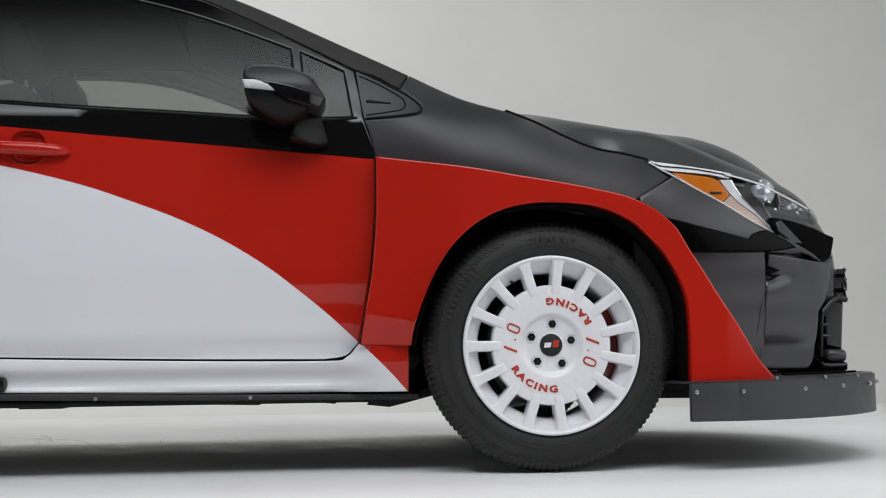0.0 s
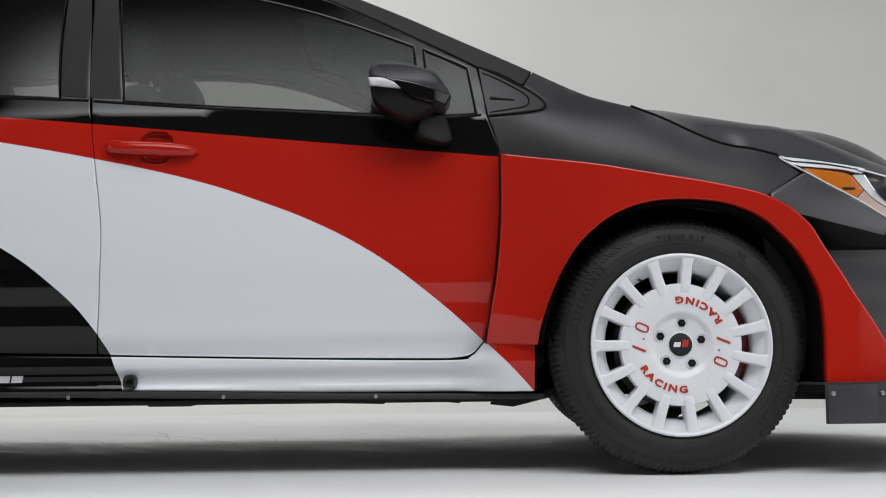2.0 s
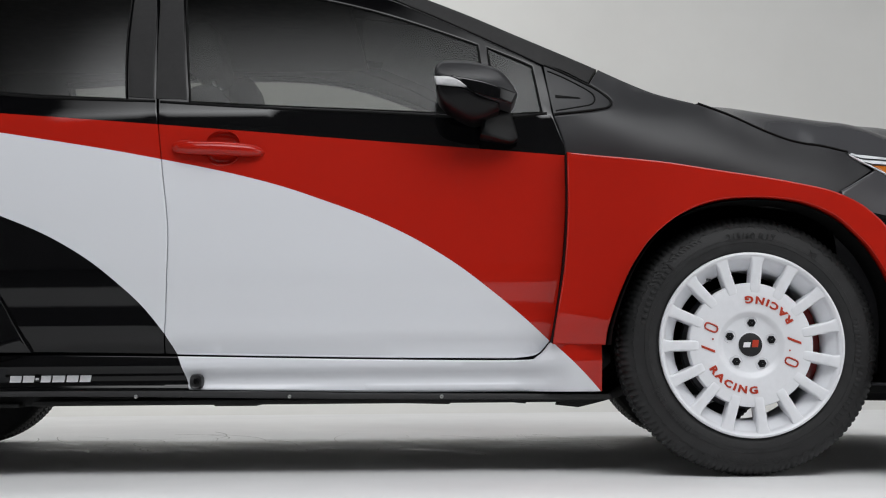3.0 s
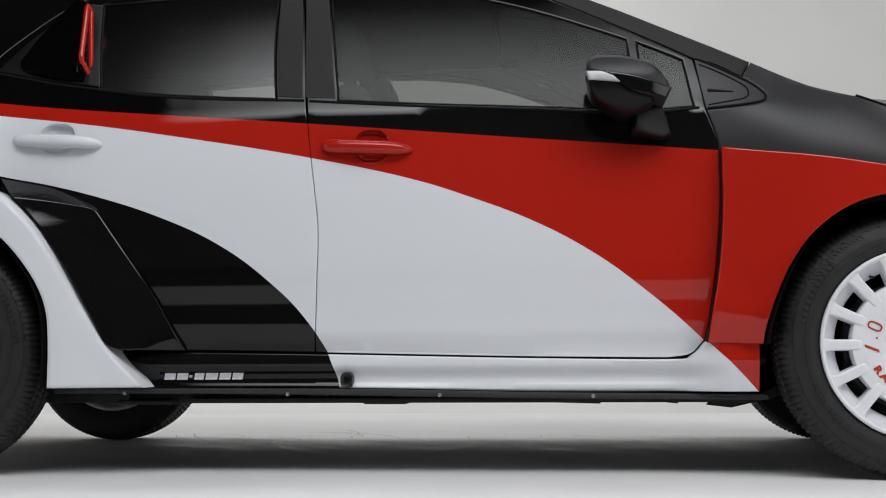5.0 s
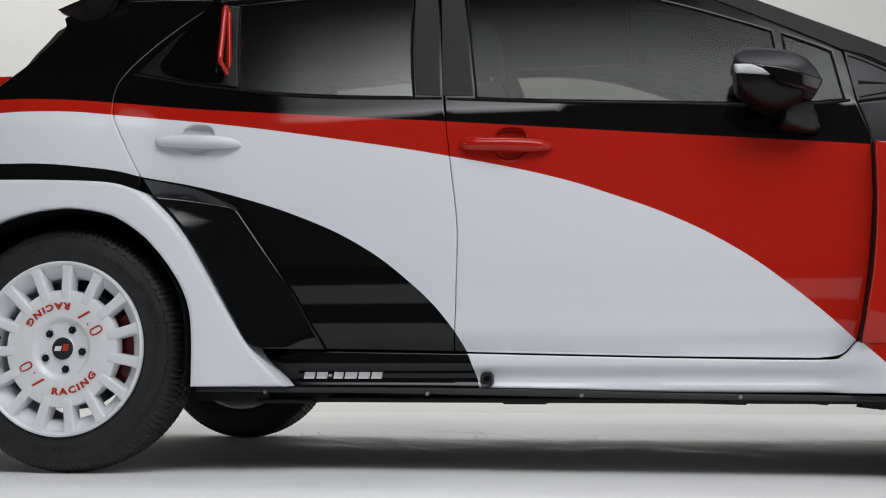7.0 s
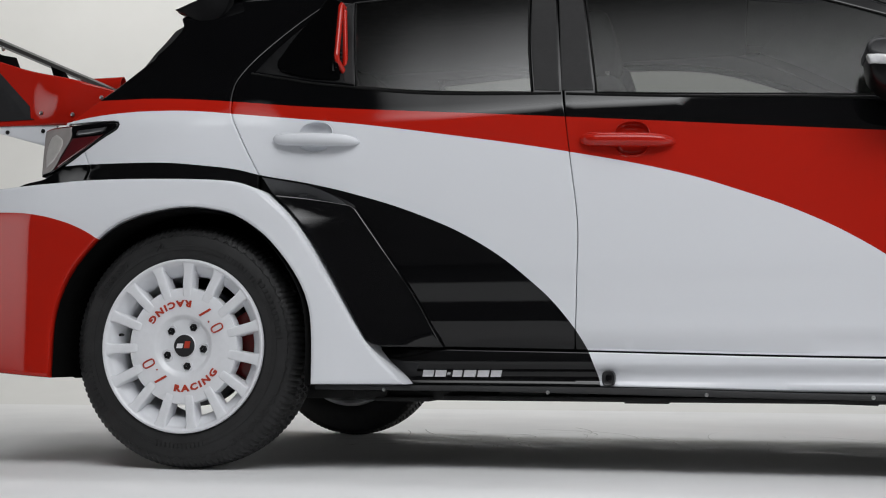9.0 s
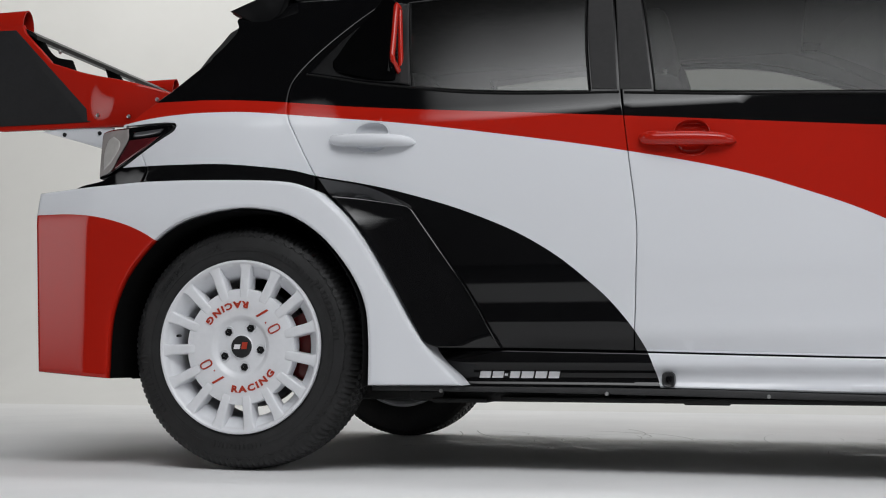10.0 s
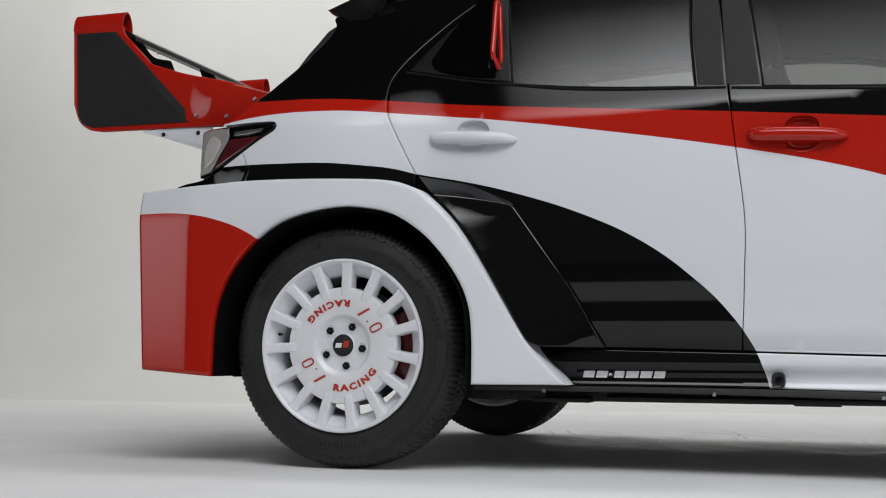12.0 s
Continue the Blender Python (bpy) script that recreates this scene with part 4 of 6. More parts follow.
for i, (x, z) in enumerate(HE):
    ye = flank(x, z) + 0.004
    yr = max(0.32, ye + 0.05)
    row = []
    for t in np.linspace(0, 1, 8)[:-1]:
        row.append((x, ye + (yr - ye) * t, z + 0.002 + (np.interp(x, _rd[:, 0], _rd[:, 1]) - z) * (0.45 * t + 0.55 * math.sin(t * math.pi / 2))))
    zr, zb = float(np.interp(x, _rd[:, 0], _rd[:, 1])), float(np.interp(x, _bu[:, 0], _bu[:, 1]))
    for t in (0, 0.02, 0.05, 0.1, 0.16, 0.24, 0.34, 0.46, 0.58, 0.7, 0.82, 0.92):
        dip = 0.016 * smooth01(2.75, 3.0, x) * smooth01(0, 0.14, t) * (1 - smooth01(0.14, 0.5, t))      # valley behind the crease
        row.append((x + 0.02 * t, yr + (0.6 - yr) * t, zr + (zb - zr) * smooth01(0.05, 1, t) - dip))
    for t in np.linspace(0, 1, 4):
        row.append((x + 0.02 + 0.05 * t * smooth01(3.1, 3.5, x), 0.6 + (CY - 0.6) * t, float(np.interp(x, _bu[:, 0], _bu[:, 1])) + 0.008 * t))
    rows.append(mirrored_row(row))
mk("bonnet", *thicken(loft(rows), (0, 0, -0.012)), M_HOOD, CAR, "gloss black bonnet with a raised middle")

both("bonnet_seam", tube([(x, flank(x, z) + 0.0015, z + 0.002) for x, z in spline(HOOD_SEAM, 5)], 0.0034, 8), M_SEAL, CAR)

# ---- nose ----


rows = []
for z, back in ((0.262, 0.02), (0.27, 0.006), (0.3, 0.0), (0.4, 0.0), (0.44, 0.0), (0.48, 0.0), (0.5, 0.0), (0.57, 0.0), (0.6, 0.002), (0.605, 0.002), (0.62, 0.004), (0.66, 0.012), (0.7, 0.03), (0.74, 0.05)):
    # set back behind the fin and, below it, behind the corner vent
    deep = lambda x: 0.035 * (3.3 < x < 3.57) * (z < 0.603) + 0.09 * smooth01(3.485, 3.505, x) * (1 - smooth01(0.42, 0.49, z))
    side = [(x, flank(x, min(max(z, 0.33), 0.62)) + deep(x), z) for x in (2.9, 2.96, 3.02, 3.08, 3.14, 3.2, 3.26, 3.298, 3.302, 3.35, 3.38, 3.43, 3.48, 3.507, 3.53, 3.555, 3.585, 3.61, 3.63)]
    side = [(x - back, y + back * 0.5, zz) for x, y, zz in side] + [(3.652 - back, 0.56, z), (3.668 - back, 0.68, z), (3.675 - back, 0.8, z), (3.68 - back, CY, z)]
    rows.append(mirrored_row(side))
BUMPER = mk("front_bumper", *loft(rows), M_BUMPER, CAR, "black front bumper, satin below and gloss above")
# upper corner piece below the lamp, running out to a beak
both("bumper_corner", skin(outline([(2.915, 0.757), (3.026, 0.82)], [(3.026, 0.82), (3.091, 0.783), (3.172, 0.739), (3.256, 0.692), (3.338, 0.656)], [(3.338, 0.656), (3.4, 0.63), (3.46, 0.605)], [(3.46, 0.605), (3.31, 0.606), (3.1, 0.602), (2.98, 0.61)], [(2.98, 0.61), (2.93, 0.68), (2.915, 0.757)]),
                           lambda x, z: flank(x, z) - 0.004 - 0.012 * smooth01(0.6, 0.66, z), r=0.006, thick=0.03), M_HOOD, BUMPER)


def beak_y(x, z):
    return 0.145 + 0.6 * (x - 3.33)


both("bumper_beak", skin(outline([(3.32, 0.705), (3.392, 0.7), (3.483, 0.684), (3.541, 0.667)], [(3.541, 0.667), (3.564, 0.661), (3.568, 0.652)], [(3.568, 0.652), (3.553, 0.602)], [(3.553, 0.602), (3.539, 0.589), (3.512, 0.58), (3.478, 0.587)], [(3.478, 0.587), (3.41, 0.613), (3.337, 0.652)], [(3.337, 0.652), (3.322, 0.68), (3.32, 0.705)]), beak_y, r=0.006, thick=0.14), M_DEEP, BUMPER)
# facet and edge in paler black, standing in for the beak's highlights
both("beak_facet", skin([(3.33, 0.688), (3.35, 0.698), (3.436, 0.633), (3.394, 0.634), (3.34, 0.664)], lambda x, z: beak_y(x, z) - 0.003, gap=0.0, r=0.003, thick=0.01, step=0.02), M_HOOD, BUMPER)
both("beak_edge", tube([(x, beak_y(x, z) - 0.002, z) for x, z in spline([(3.34, 0.651), (3.4, 0.628), (3.465, 0.602), (3.505, 0.583)], 5)], [0.002] * 3 + [0.005] * 10 + [0.002] * 3, 8), M_BUMPER, BUMPER)
# dark sheet below the corner's crease; its black stands in for a dark reflection
both("bumper_shade_band", skin(outline([(2.985, 0.698), (3.019, 0.692), (3.095, 0.673), (3.181, 0.653), (3.243, 0.638)], [(3.243, 0.638), (3.256, 0.655), (3.3, 0.666), (3.33, 0.654)], [(3.33, 0.654), (3.36, 0.642), (3.4, 0.618)], [(3.4, 0.618), (3.3, 0.604), (3.1, 0.6), (2.99, 0.606)], [(2.99, 0.606), (2.985, 0.698)]), lambda x, z: flank(x, z) - 0.019, gap=0.0, r=0.002, thick=0.02), M_DEEP, BUMPER)
# fin that frames the front air curtain, with a scooped mouth at its upper edge


def notch(x, z):
    u, v = (x - 3.303) / 0.1, (z - 0.545) / 0.03
    return flank(x, max(z, 0.33)) - 0.003 + 0.03 * max(0.0, 1 - u) * math.exp(-(v * (1 + u)) ** 2) * (x > 3.3)


both("corner_fin", skin(outline([(3.309, 0.6), (3.309, 0.566), (3.303, 0.533), (3.302, 0.5), (3.297, 0.42), (3.292, 0.338), (3.283, 0.291)], [(3.283, 0.291), (3.295, 0.27), (3.391, 0.266), (3.455, 0.266)], [(3.455, 0.266), (3.47, 0.274), (3.482, 0.29)], [(3.482, 0.29), (3.492, 0.32), (3.496, 0.387), (3.501, 0.436)], [(3.501, 0.436), (3.52, 0.456), (3.539, 0.482), (3.549, 0.524), (3.556, 0.56), (3.566, 0.59)],
                                [(3.566, 0.59), (3.502, 0.584), (3.388, 0.592), (3.309, 0.6)]), notch, r=0.004, thick=0.04, step=0.016), M_BUMPER, BUMPER)
# deep black wedge paints the shadow in the notch at the fin's edge
both("notch_shadow", skin([(3.307, 0.566), (3.307, 0.519), (3.33, 0.527), (3.352, 0.538), (3.362, 0.546), (3.35, 0.554), (3.33, 0.561)], lambda x, z: notch(x, z) - 0.0012, gap=0.0, r=0.001, thick=0.004, step=0.012), M_DEEP, BUMPER, "dark mouth of the air curtain")
both("fin_ridge", tube([(x, flank(x, max(z, 0.33)) - 0.0006, z) for x, z in ((3.301, 0.502), (3.292, 0.466), (3.283, 0.432), (3.276, 0.39), (3.268, 0.347), (3.26, 0.315))], 0.0017, 6), M_BUMPER, BUMPER)
# C-shaped vent frame round a recess at the front corner
both("vent_block", slab([(3.52, 0.44), (3.56, 0.472), (3.586, 0.488), (3.626, 0.481), (3.614, 0.325), (3.622, 0.316), (3.62, 0.262), (3.604, 0.25), (3.5, 0.25), (3.498, 0.4)], 0.37, 0.62, 0.006), M_DEEP, BUMPER)
both("vent_frame", tube([(x, 0.30 + 0.3 * (x - 3.5), z) for x, z in spline([(3.617, 0.472), (3.592, 0.478), (3.574, 0.476), (3.542, 0.449), (3.525, 0.425), (3.518, 0.354), (3.515, 0.3)], 5) + spline([(3.515, 0.286), (3.524, 0.275), (3.56, 0.273), (3.606, 0.275)], 5)], 0.0085, 10), M_BLACK, BUMPER)
both("vent_lip", slab([(3.53, 0.268), (3.54, 0.252), (3.596, 0.252), (3.612, 0.262), (3.612, 0.272)], 0.33, 0.45, 0.004), M_DEEP, BUMPER)
both("vent_wall", skin(outline([(3.556, 0.44), (3.587, 0.464), (3.613, 0.46)], [(3.613, 0.46), (3.604, 0.325)], [(3.604, 0.325), (3.56, 0.337)], [(3.56, 0.337), (3.556, 0.44)]), lambda x, z: 0.352, gap=0.0, r=0.003, thick=0.02, step=0.03), M_BUMPER, BUMPER)
both("vent_shelf", rbox(3.546, 3.61, 0.322, 0.45, 0.284, 0.322, 0.014, 3), M_BUMPER, BUMPER)
for z in (0.363, 0.397, 0.428):
    both("vent_slat", tube([(3.53, 0.345, z - 0.002), (3.551, 0.338, z), (3.566, 0.335, z + 0.001)], [0.007, 0.005, 0.001], 6), M_SATIN, BUMPER)
# grille: staggered cells over the middle of the nose, on a dark backing
def grille_x(y, z):
    """The grille bulges forward between the corner vents."""
    return 3.7 - 0.6 * max(0.0, 0.5 - (CY - abs(y - CY))) - 0.25 * max(0.0, z - 0.56) ** 1.3 - 0.006


mk("grille_backing", *loft([[(grille_x(y, z) - 0.03, y, z) for y in np.linspace(0.45, 2 * CY - 0.45, 15)] for z in (0.3, 0.45, 0.56, 0.6)]), M_SHADOW, BUMPER)
for r in range(8):
    for c in range(13):
        y = 0.45 + c * 0.072 + (0.036 if r % 2 else 0)
        if y > 2 * CY - 0.45 or (r < 5 and abs(y - CY) > 0.25):
            continue
        z = 0.35 + r * 0.03
        cell = [(grille_x(y + 0.034 * math.cos(a), z), y + 0.034 * math.cos(a), z + 0.019 * math.sin(a)) for a in np.linspace(0, math.tau, 7)[:-1]]
        back = [(p[0] - 0.028, p[1], p[2]) for p in cell]
        n = len(cell)
        ring = tube(cell, 0.0045, 5, True)
        wall = (cell + back, [(i, (i + 1) % n, n + (i + 1) % n, n + i) for i in range(n)])
        mk("grille_cell", *join(ring, wall), M_SATIN, BUMPER)


def headlamp(far):
    edge = outline([(2.957, 0.872), (3.002, 0.869), (3.105, 0.859), (3.231, 0.84), (3.311, 0.823), (3.406, 0.787), (3.498, 0.757), (3.53, 0.74)], [(3.53, 0.74), (3.54, 0.72), (3.52, 0.704)], [(3.52, 0.704), (3.4, 0.712), (3.336, 0.722)], [(3.336, 0.722), (3.33, 0.699), (3.344, 0.656)],
                   [(3.344, 0.656), (3.256, 0.693), (3.172, 0.741), (3.091, 0.785), (3.028, 0.821), (2.997, 0.841), (2.957, 0.872)])
    h = mk("headlamp", *skin(edge, off(0.034), gap=0.001, r=0.003, thick=0.06, step=0.025), M_LAMPBOX, CAR, "headlamp with amber side lens and projector", mirror=far)
    c = mk("lamp_cover", *skin(edge, off(-0.004), gap=0.0, r=0.006, thick=0.03, step=0.025), M_COVER, h, "clear cover", mirror=far)
    c.visible_shadow = False
    sheet = lambda name, pts, d, mat, label="": mk(name, *skin(pts, off(d), gap=0.0005, r=0.002, thick=0.03, step=0.018), mat, h, label, mirror=far)
    line = lambda name, pts, d, rad, mat: mk(name, *tube([(x, flank(x, z) + d, z) for x, z in spline(pts, 5)], rad, 6), mat, h, mirror=far)
    sheet("turn_lens", outline([(3.027, 0.837), (3.066, 0.836), (3.153, 0.826), (3.175, 0.818)], [(3.175, 0.818), (3.192, 0.795), (3.205, 0.773)], [(3.205, 0.773), (3.176, 0.748)], [(3.176, 0.748), (3.092, 0.793), (3.027, 0.837)]), 0.006, M_AMBER, "amber lens")
    sheet("turn_mark", [(3.141, 0.772), (3.177, 0.773), (3.182, 0.781), (3.14, 0.781)], 0.003, M_SHADOW)
    # bright strip above, in two folds that meet at the rear tip
    sheet("brow", outline([(2.962, 0.869), (3.002, 0.867), (3.105, 0.856), (3.194, 0.843), (3.226, 0.833)], [(3.226, 0.833), (3.2, 0.838), (3.1, 0.85), (3.002, 0.856)], [(3.002, 0.856), (2.962, 0.869)]), 0.001, M_BRIGHT, "bright strip")
    sheet("brow_fold", outline([(2.97, 0.865), (3.002, 0.855), (3.1, 0.849), (3.2, 0.837), (3.224, 0.831)], [(3.224, 0.831), (3.208, 0.824), (3.154, 0.833), (3.066, 0.838), (3.028, 0.84)], [(3.028, 0.84), (2.998, 0.848), (2.97, 0.865)]), 0.004, M_BRIGHT)
    line("brow_seam", [(2.966, 0.867), (3.002, 0.8555), (3.1, 0.8495), (3.205, 0.836)], 0.0015, 0.0016, M_DARKMETAL)
    line("brow_seam", [(3.03, 0.8385), (3.066, 0.837), (3.154, 0.8295), (3.206, 0.822)], 0.003, 0.0014, M_DARKMETAL)
    line("lens_border", [(2.964, 0.866), (2.998, 0.844), (3.03, 0.826), (3.092, 0.789), (3.174, 0.7445), (3.257, 0.6965), (3.336, 0.661)], -0.001, 0.0026, M_BRIGHT)
    # light guide: a rosy lower part and a white upper strip
    sheet("light_guide", outline([(3.177, 0.747), (3.206, 0.772)], [(3.206, 0.772), (3.228, 0.749), (3.278, 0.714), (3.338, 0.661)], [(3.338, 0.661), (3.257, 0.698), (3.177, 0.747)]), 0.004, M_ROSE, "rosy light guide")
    sheet("guide_strip", outline([(3.178, 0.819), (3.217, 0.822)], [(3.217, 0.822), (3.234, 0.778), (3.264, 0.74), (3.304, 0.699), (3.341, 0.661)], [(3.341, 0.661), (3.278, 0.715), (3.228, 0.75), (3.207, 0.774), (3.178, 0.819)]), 0.003, M_CLEAR, "white light guide")
    line("guide_edge", [(3.218, 0.819), (3.236, 0.777), (3.266, 0.738), (3.338, 0.664)], 0.002, 0.0016, M_CHROME)
    sheet("lamp_visor", [(3.226, 0.815), (3.272, 0.814), (3.268, 0.802), (3.232, 0.804)], 0.02, M_SMOKE)
    line("brow_line", [(3.2, 0.836), (3.25, 0.826), (3.31, 0.811), (3.4, 0.777), (3.49, 0.747)], -0.003, 0.0028, M_BRIGHT)
    # main projector: a tall egg-shaped glass in a dark collar, with two small beads below
    g = lathe([(0.0005, -0.03), (0.012, -0.028), (0.022, -0.021), (0.029, -0.01), (0.032, 0.0), (0.033, 0.02)], 28)
    t = Matrix.Translation((3.336, flank(3.336, 0.79) + 0.03, 0.789)) @ pose(0, 0, 0, 0, 0, 24) @ Matrix.Diagonal((1.3, 0.9, 1.3, 1))
    mk("projector", *moved(g, t), M_LENS, h, "pale projector lens", mirror=far)
    for x, z, r in ((3.337, 0.757, 0.008), (3.355, 0.734, 0.007)):
        g = lathe([(r * 0.05, -r), (r * 0.5, -r * 0.85), (r * 0.9, -r * 0.4), (r, 0.0), (r, 0.02)], 14)
        mk("bead", *moved(g, Matrix.Translation((x, flank(x, z) + 0.012, z))), M_CHROME, h, mirror=far)
    line("lamp_hook", [(3.31, 0.758), (3.32, 0.728), (3.335, 0.7), (3.338, 0.676)], 0.012, 0.006, M_SMOKE)
    # ribbed reflector box behind a clear divider
    sheet("reflector_box", outline([(3.378, 0.796), (3.42, 0.778), (3.49, 0.754), (3.52, 0.74)], [(3.52, 0.74), (3.512, 0.71)], [(3.512, 0.71), (3.43, 0.716), (3.366, 0.726)], [(3.366, 0.726), (3.378, 0.796)]), 0.024, M_LAMPBOX)
    line("divider", [(3.382, 0.794), (3.378, 0.76), (3.366, 0.727)], 0.01, 0.0022, M_CHROME)
    line("divider", [(3.505, 0.748), (3.502, 0.73), (3.498, 0.712)], 0.008, 0.0022, M_CHROME)
    for k in range(6):
        u = k / 5
        line("reflector_rib", [(3.384, 0.784 - 0.05 * u), (3.44, 0.766 - 0.044 * u), (3.498, 0.748 - 0.035 * u)], 0.016, 0.0012, M_CHROME)
    for x, z, r in ((3.438, 0.752, 0.013), (3.444, 0.73, 0.009), (3.47, 0.742, 0.008), (3.415, 0.744, 0.009)):
        g = lathe([(r * 0.05, -r), (r * 0.5, -r * 0.85), (r * 0.9, -r * 0.4), (r, 0.0), (r, 0.02)], 14)
        mk("led_lens", *moved(g, Matrix.Translation((x, flank(x, z) + 0.02, z)) @ pose(0, 0, 0, 0, 0, 30)), M_LENS, h, mirror=far)


headlamp(False)
headlamp(True)

# splitter: an upright plate that follows the nose, and a flat tray
SP = [(3.0, -0.065), (3.126, -0.072), (3.28, -0.045), (3.42, 0.02), (3.54, 0.11), (3.66, 0.26), (3.74, 0.45), (3.78, 0.66), (3.79, CY)]
SPL = spline(SP, 5)
sp = [p for p in SPL] + [(x, 2 * CY - y) for x, y in reversed(SPL[:-1])]
SPLIT = mk("splitter", *thicken(loft([[(x, y, 0.236 + 0.012 * smooth01(3.1, 3.7, x)) for x, y in sp], [(x, y, 0.134 + 0.004 * smooth01(3.1, 3.7, x)) for x, y in sp]]), (-0.004, 0.006, 0)), M_PLATE, CAR, "dark grey front splitter plate", flat=False)
tray = [(x - 0.004, y + 0.006, 0.24 + 0.012 * smooth01(3.1, 3.7, x)) for x, y in sp]
inner = [(min(x, 3.2) - 0.1, CY + (y - CY) * 0.75, z) for x, y, z in tray]
mk("splitter_tray", *thicken(loft([tray, inner]), (0, 0, -0.006)), M_PLATE, SPLIT)
both("splitter_wing_end", slab([(2.998, 0.134), (3.126, 0.134), (3.126, 0.236), (2.998, 0.234)], -0.075, -0.07, 0.001), M_PLATE, SPLIT)
for x in (3.012, 3.14, 3.33, 3.47, 3.6, 3.7):
    i = min(range(len(SPL)), key=lambda k: abs(SPL[k][0] - x))
    both("bolt", bolt(x, SPL[i][1] - (0.011 if x < 3.1 else 0.003), 0.212 + 0.012 * smooth01(3.1, 3.7, x), 0.0065), M_STEEL, SPLIT)
for x in (3.24, 3.4, 3.54):
    i = min(range(len(SPL)), key=lambda k: abs(SPL[k][0] - x))
    both("bolt", bolt(x, SPL[i][1] - 0.002, 0.246, 0.005), M_STEEL, SPLIT)
both("splitter_strip", tube([(3.33, 0.13, 0.2525), (3.45, 0.165, 0.2545), (3.585, 0.225, 0.2565)], 0.007, 8, flat=0.45), M_PIT, SPLIT)


# ---- door mirrors ----
def mirror_unit(far):
    up = outline([(1.821, 1.051), (1.82, 1.062), (1.824, 1.079), (1.836, 1.091), (1.851, 1.095), (1.909, 1.092), (1.968, 1.075), (1.998, 1.058), (2.023, 1.026), (2.037, 1.002)], [(2.037, 1.002), (2.021, 0.973)],
                 [(2.021, 0.973), (1.99, 0.98), (1.946, 0.99), (1.905, 1.012), (1.865, 1.03), (1.821, 1.051)], n=4)
    lo = outline([(1.821, 1.05), (1.825, 1.009), (1.836, 0.987), (1.865, 0.964), (1.916, 0.942), (1.953, 0.944)], [(1.953, 0.944), (1.991, 0.962)], [(1.991, 0.962), (1.99, 0.981)], [(1.99, 0.981), (1.946, 0.991), (1.905, 1.013), (1.865, 1.03), (1.821, 1.05)], n=4)
    cap = lambda x, z: -0.084 + 6.0 * max(0.0, z - 1.017) ** 2 + 3.0 * max(0.0, x - 1.93) ** 2 + 2.0 * max(0.0, 1.87 - x) ** 2
    m = mk("door_mirror", *skin(up, cap, gap=0.0, r=0.009, thick=0.15, step=0.012), M_SOFT, CAR, "gloss black door mirror with clear indicator", mirror=far)
    under = lambda x, z: -0.08 + 8.0 * max(0.0, 1.02 - z) ** 2 + 3.0 * max(0.0, x - 1.93) ** 2 + 2.0 * max(0.0, 1.87 - x) ** 2
    mk("mirror_base", *skin(lo, under, gap=0.001, r=0.01, thick=0.13, step=0.012), M_BLANK, m, "satin black underside", mirror=far)
    mk("mirror_glass", *slab(outline([(1.83, 1.06), (1.837, 1.02), (1.86, 0.98)], [(1.86, 0.98), (1.95, 0.965)], [(1.95, 0.965), (1.93, 1.07), (1.86, 1.082), (1.83, 1.06)], n=4), 0.02, 0.06, 0.004), M_DARKMETAL, m, mirror=far)
    band = outline([(1.86, 1.047), (1.924, 1.034), (1.983, 1.017), (2.034, 1.003)], [(2.034, 1.003), (2.02, 0.975)], [(2.02, 0.975), (1.99, 0.9815), (1.946, 0.9915), (1.906, 1.0125), (1.86, 1.047)], n=4)
    mk("mirror_band", *skin(band, lambda x, z: cap(x, z) - 0.0012, gap=0.0, r=0.002, thick=0.02, step=0.012), M_BLACK, m, "gloss black band", mirror=far)
    led = outline([(1.818, 1.046), (1.858, 1.043), (1.887, 1.031)], [(1.887, 1.031), (1.905, 1.014)], [(1.905, 1.014), (1.865, 1.017), (1.825, 1.022)], [(1.825, 1.022), (1.818, 1.046)], n=3)
    mk("indicator", *skin(led, lambda x, z: cap(x, z) - 0.002, gap=0.0, r=0.003, thick=0.03, step=0.01), M_INDICATOR, m, "clear indicator strip", mirror=far)
    foot = outline([(1.951, 0.953), (1.994, 0.98)], [(1.994, 0.98), (2.021, 0.988)], [(2.021, 0.988), (2.034, 0.942), (2.043, 0.908)], [(2.043, 0.908), (2.04, 0.9), (2.017, 0.893), (1.944, 0.905)], [(1.944, 0.905), (1.94, 0.912), (1.949, 0.953)], n=4)
    mk("mirror_foot", *skin(foot, lambda x, z: 0.012 + 0.05 * smooth01(1.94, 2.05, x) + 0.2 * max(0.0, z - 0.93), gap=0.0, r=0.006, thick=0.1, step=0.015), M_BLANK, m, mirror=far)


mirror_unit(False)
mirror_unit(True)

# ---- wheels ----


def arc_chip(a, rad, w, h, y, slant=0.0):
    """A small flat raised bar on the wheel face, centred at angle a (degrees) and radius rad."""
    pts = [(-w / 2 + slant, h / 2), (w / 2 + slant, h / 2), (w / 2 - slant, -h / 2), (-w / 2 - slant, -h / 2)]
    c, s = math.cos(radians(a)), math.sin(radians(a))
    out = []
    for t, r in pts:
        x, z = (rad + r) * c - t * s, (rad + r) * s + t * c
        out.append((x, z))
    return slab(out if area2(out) > 0 else out[::-1], y, y + 0.002, 0.0003)


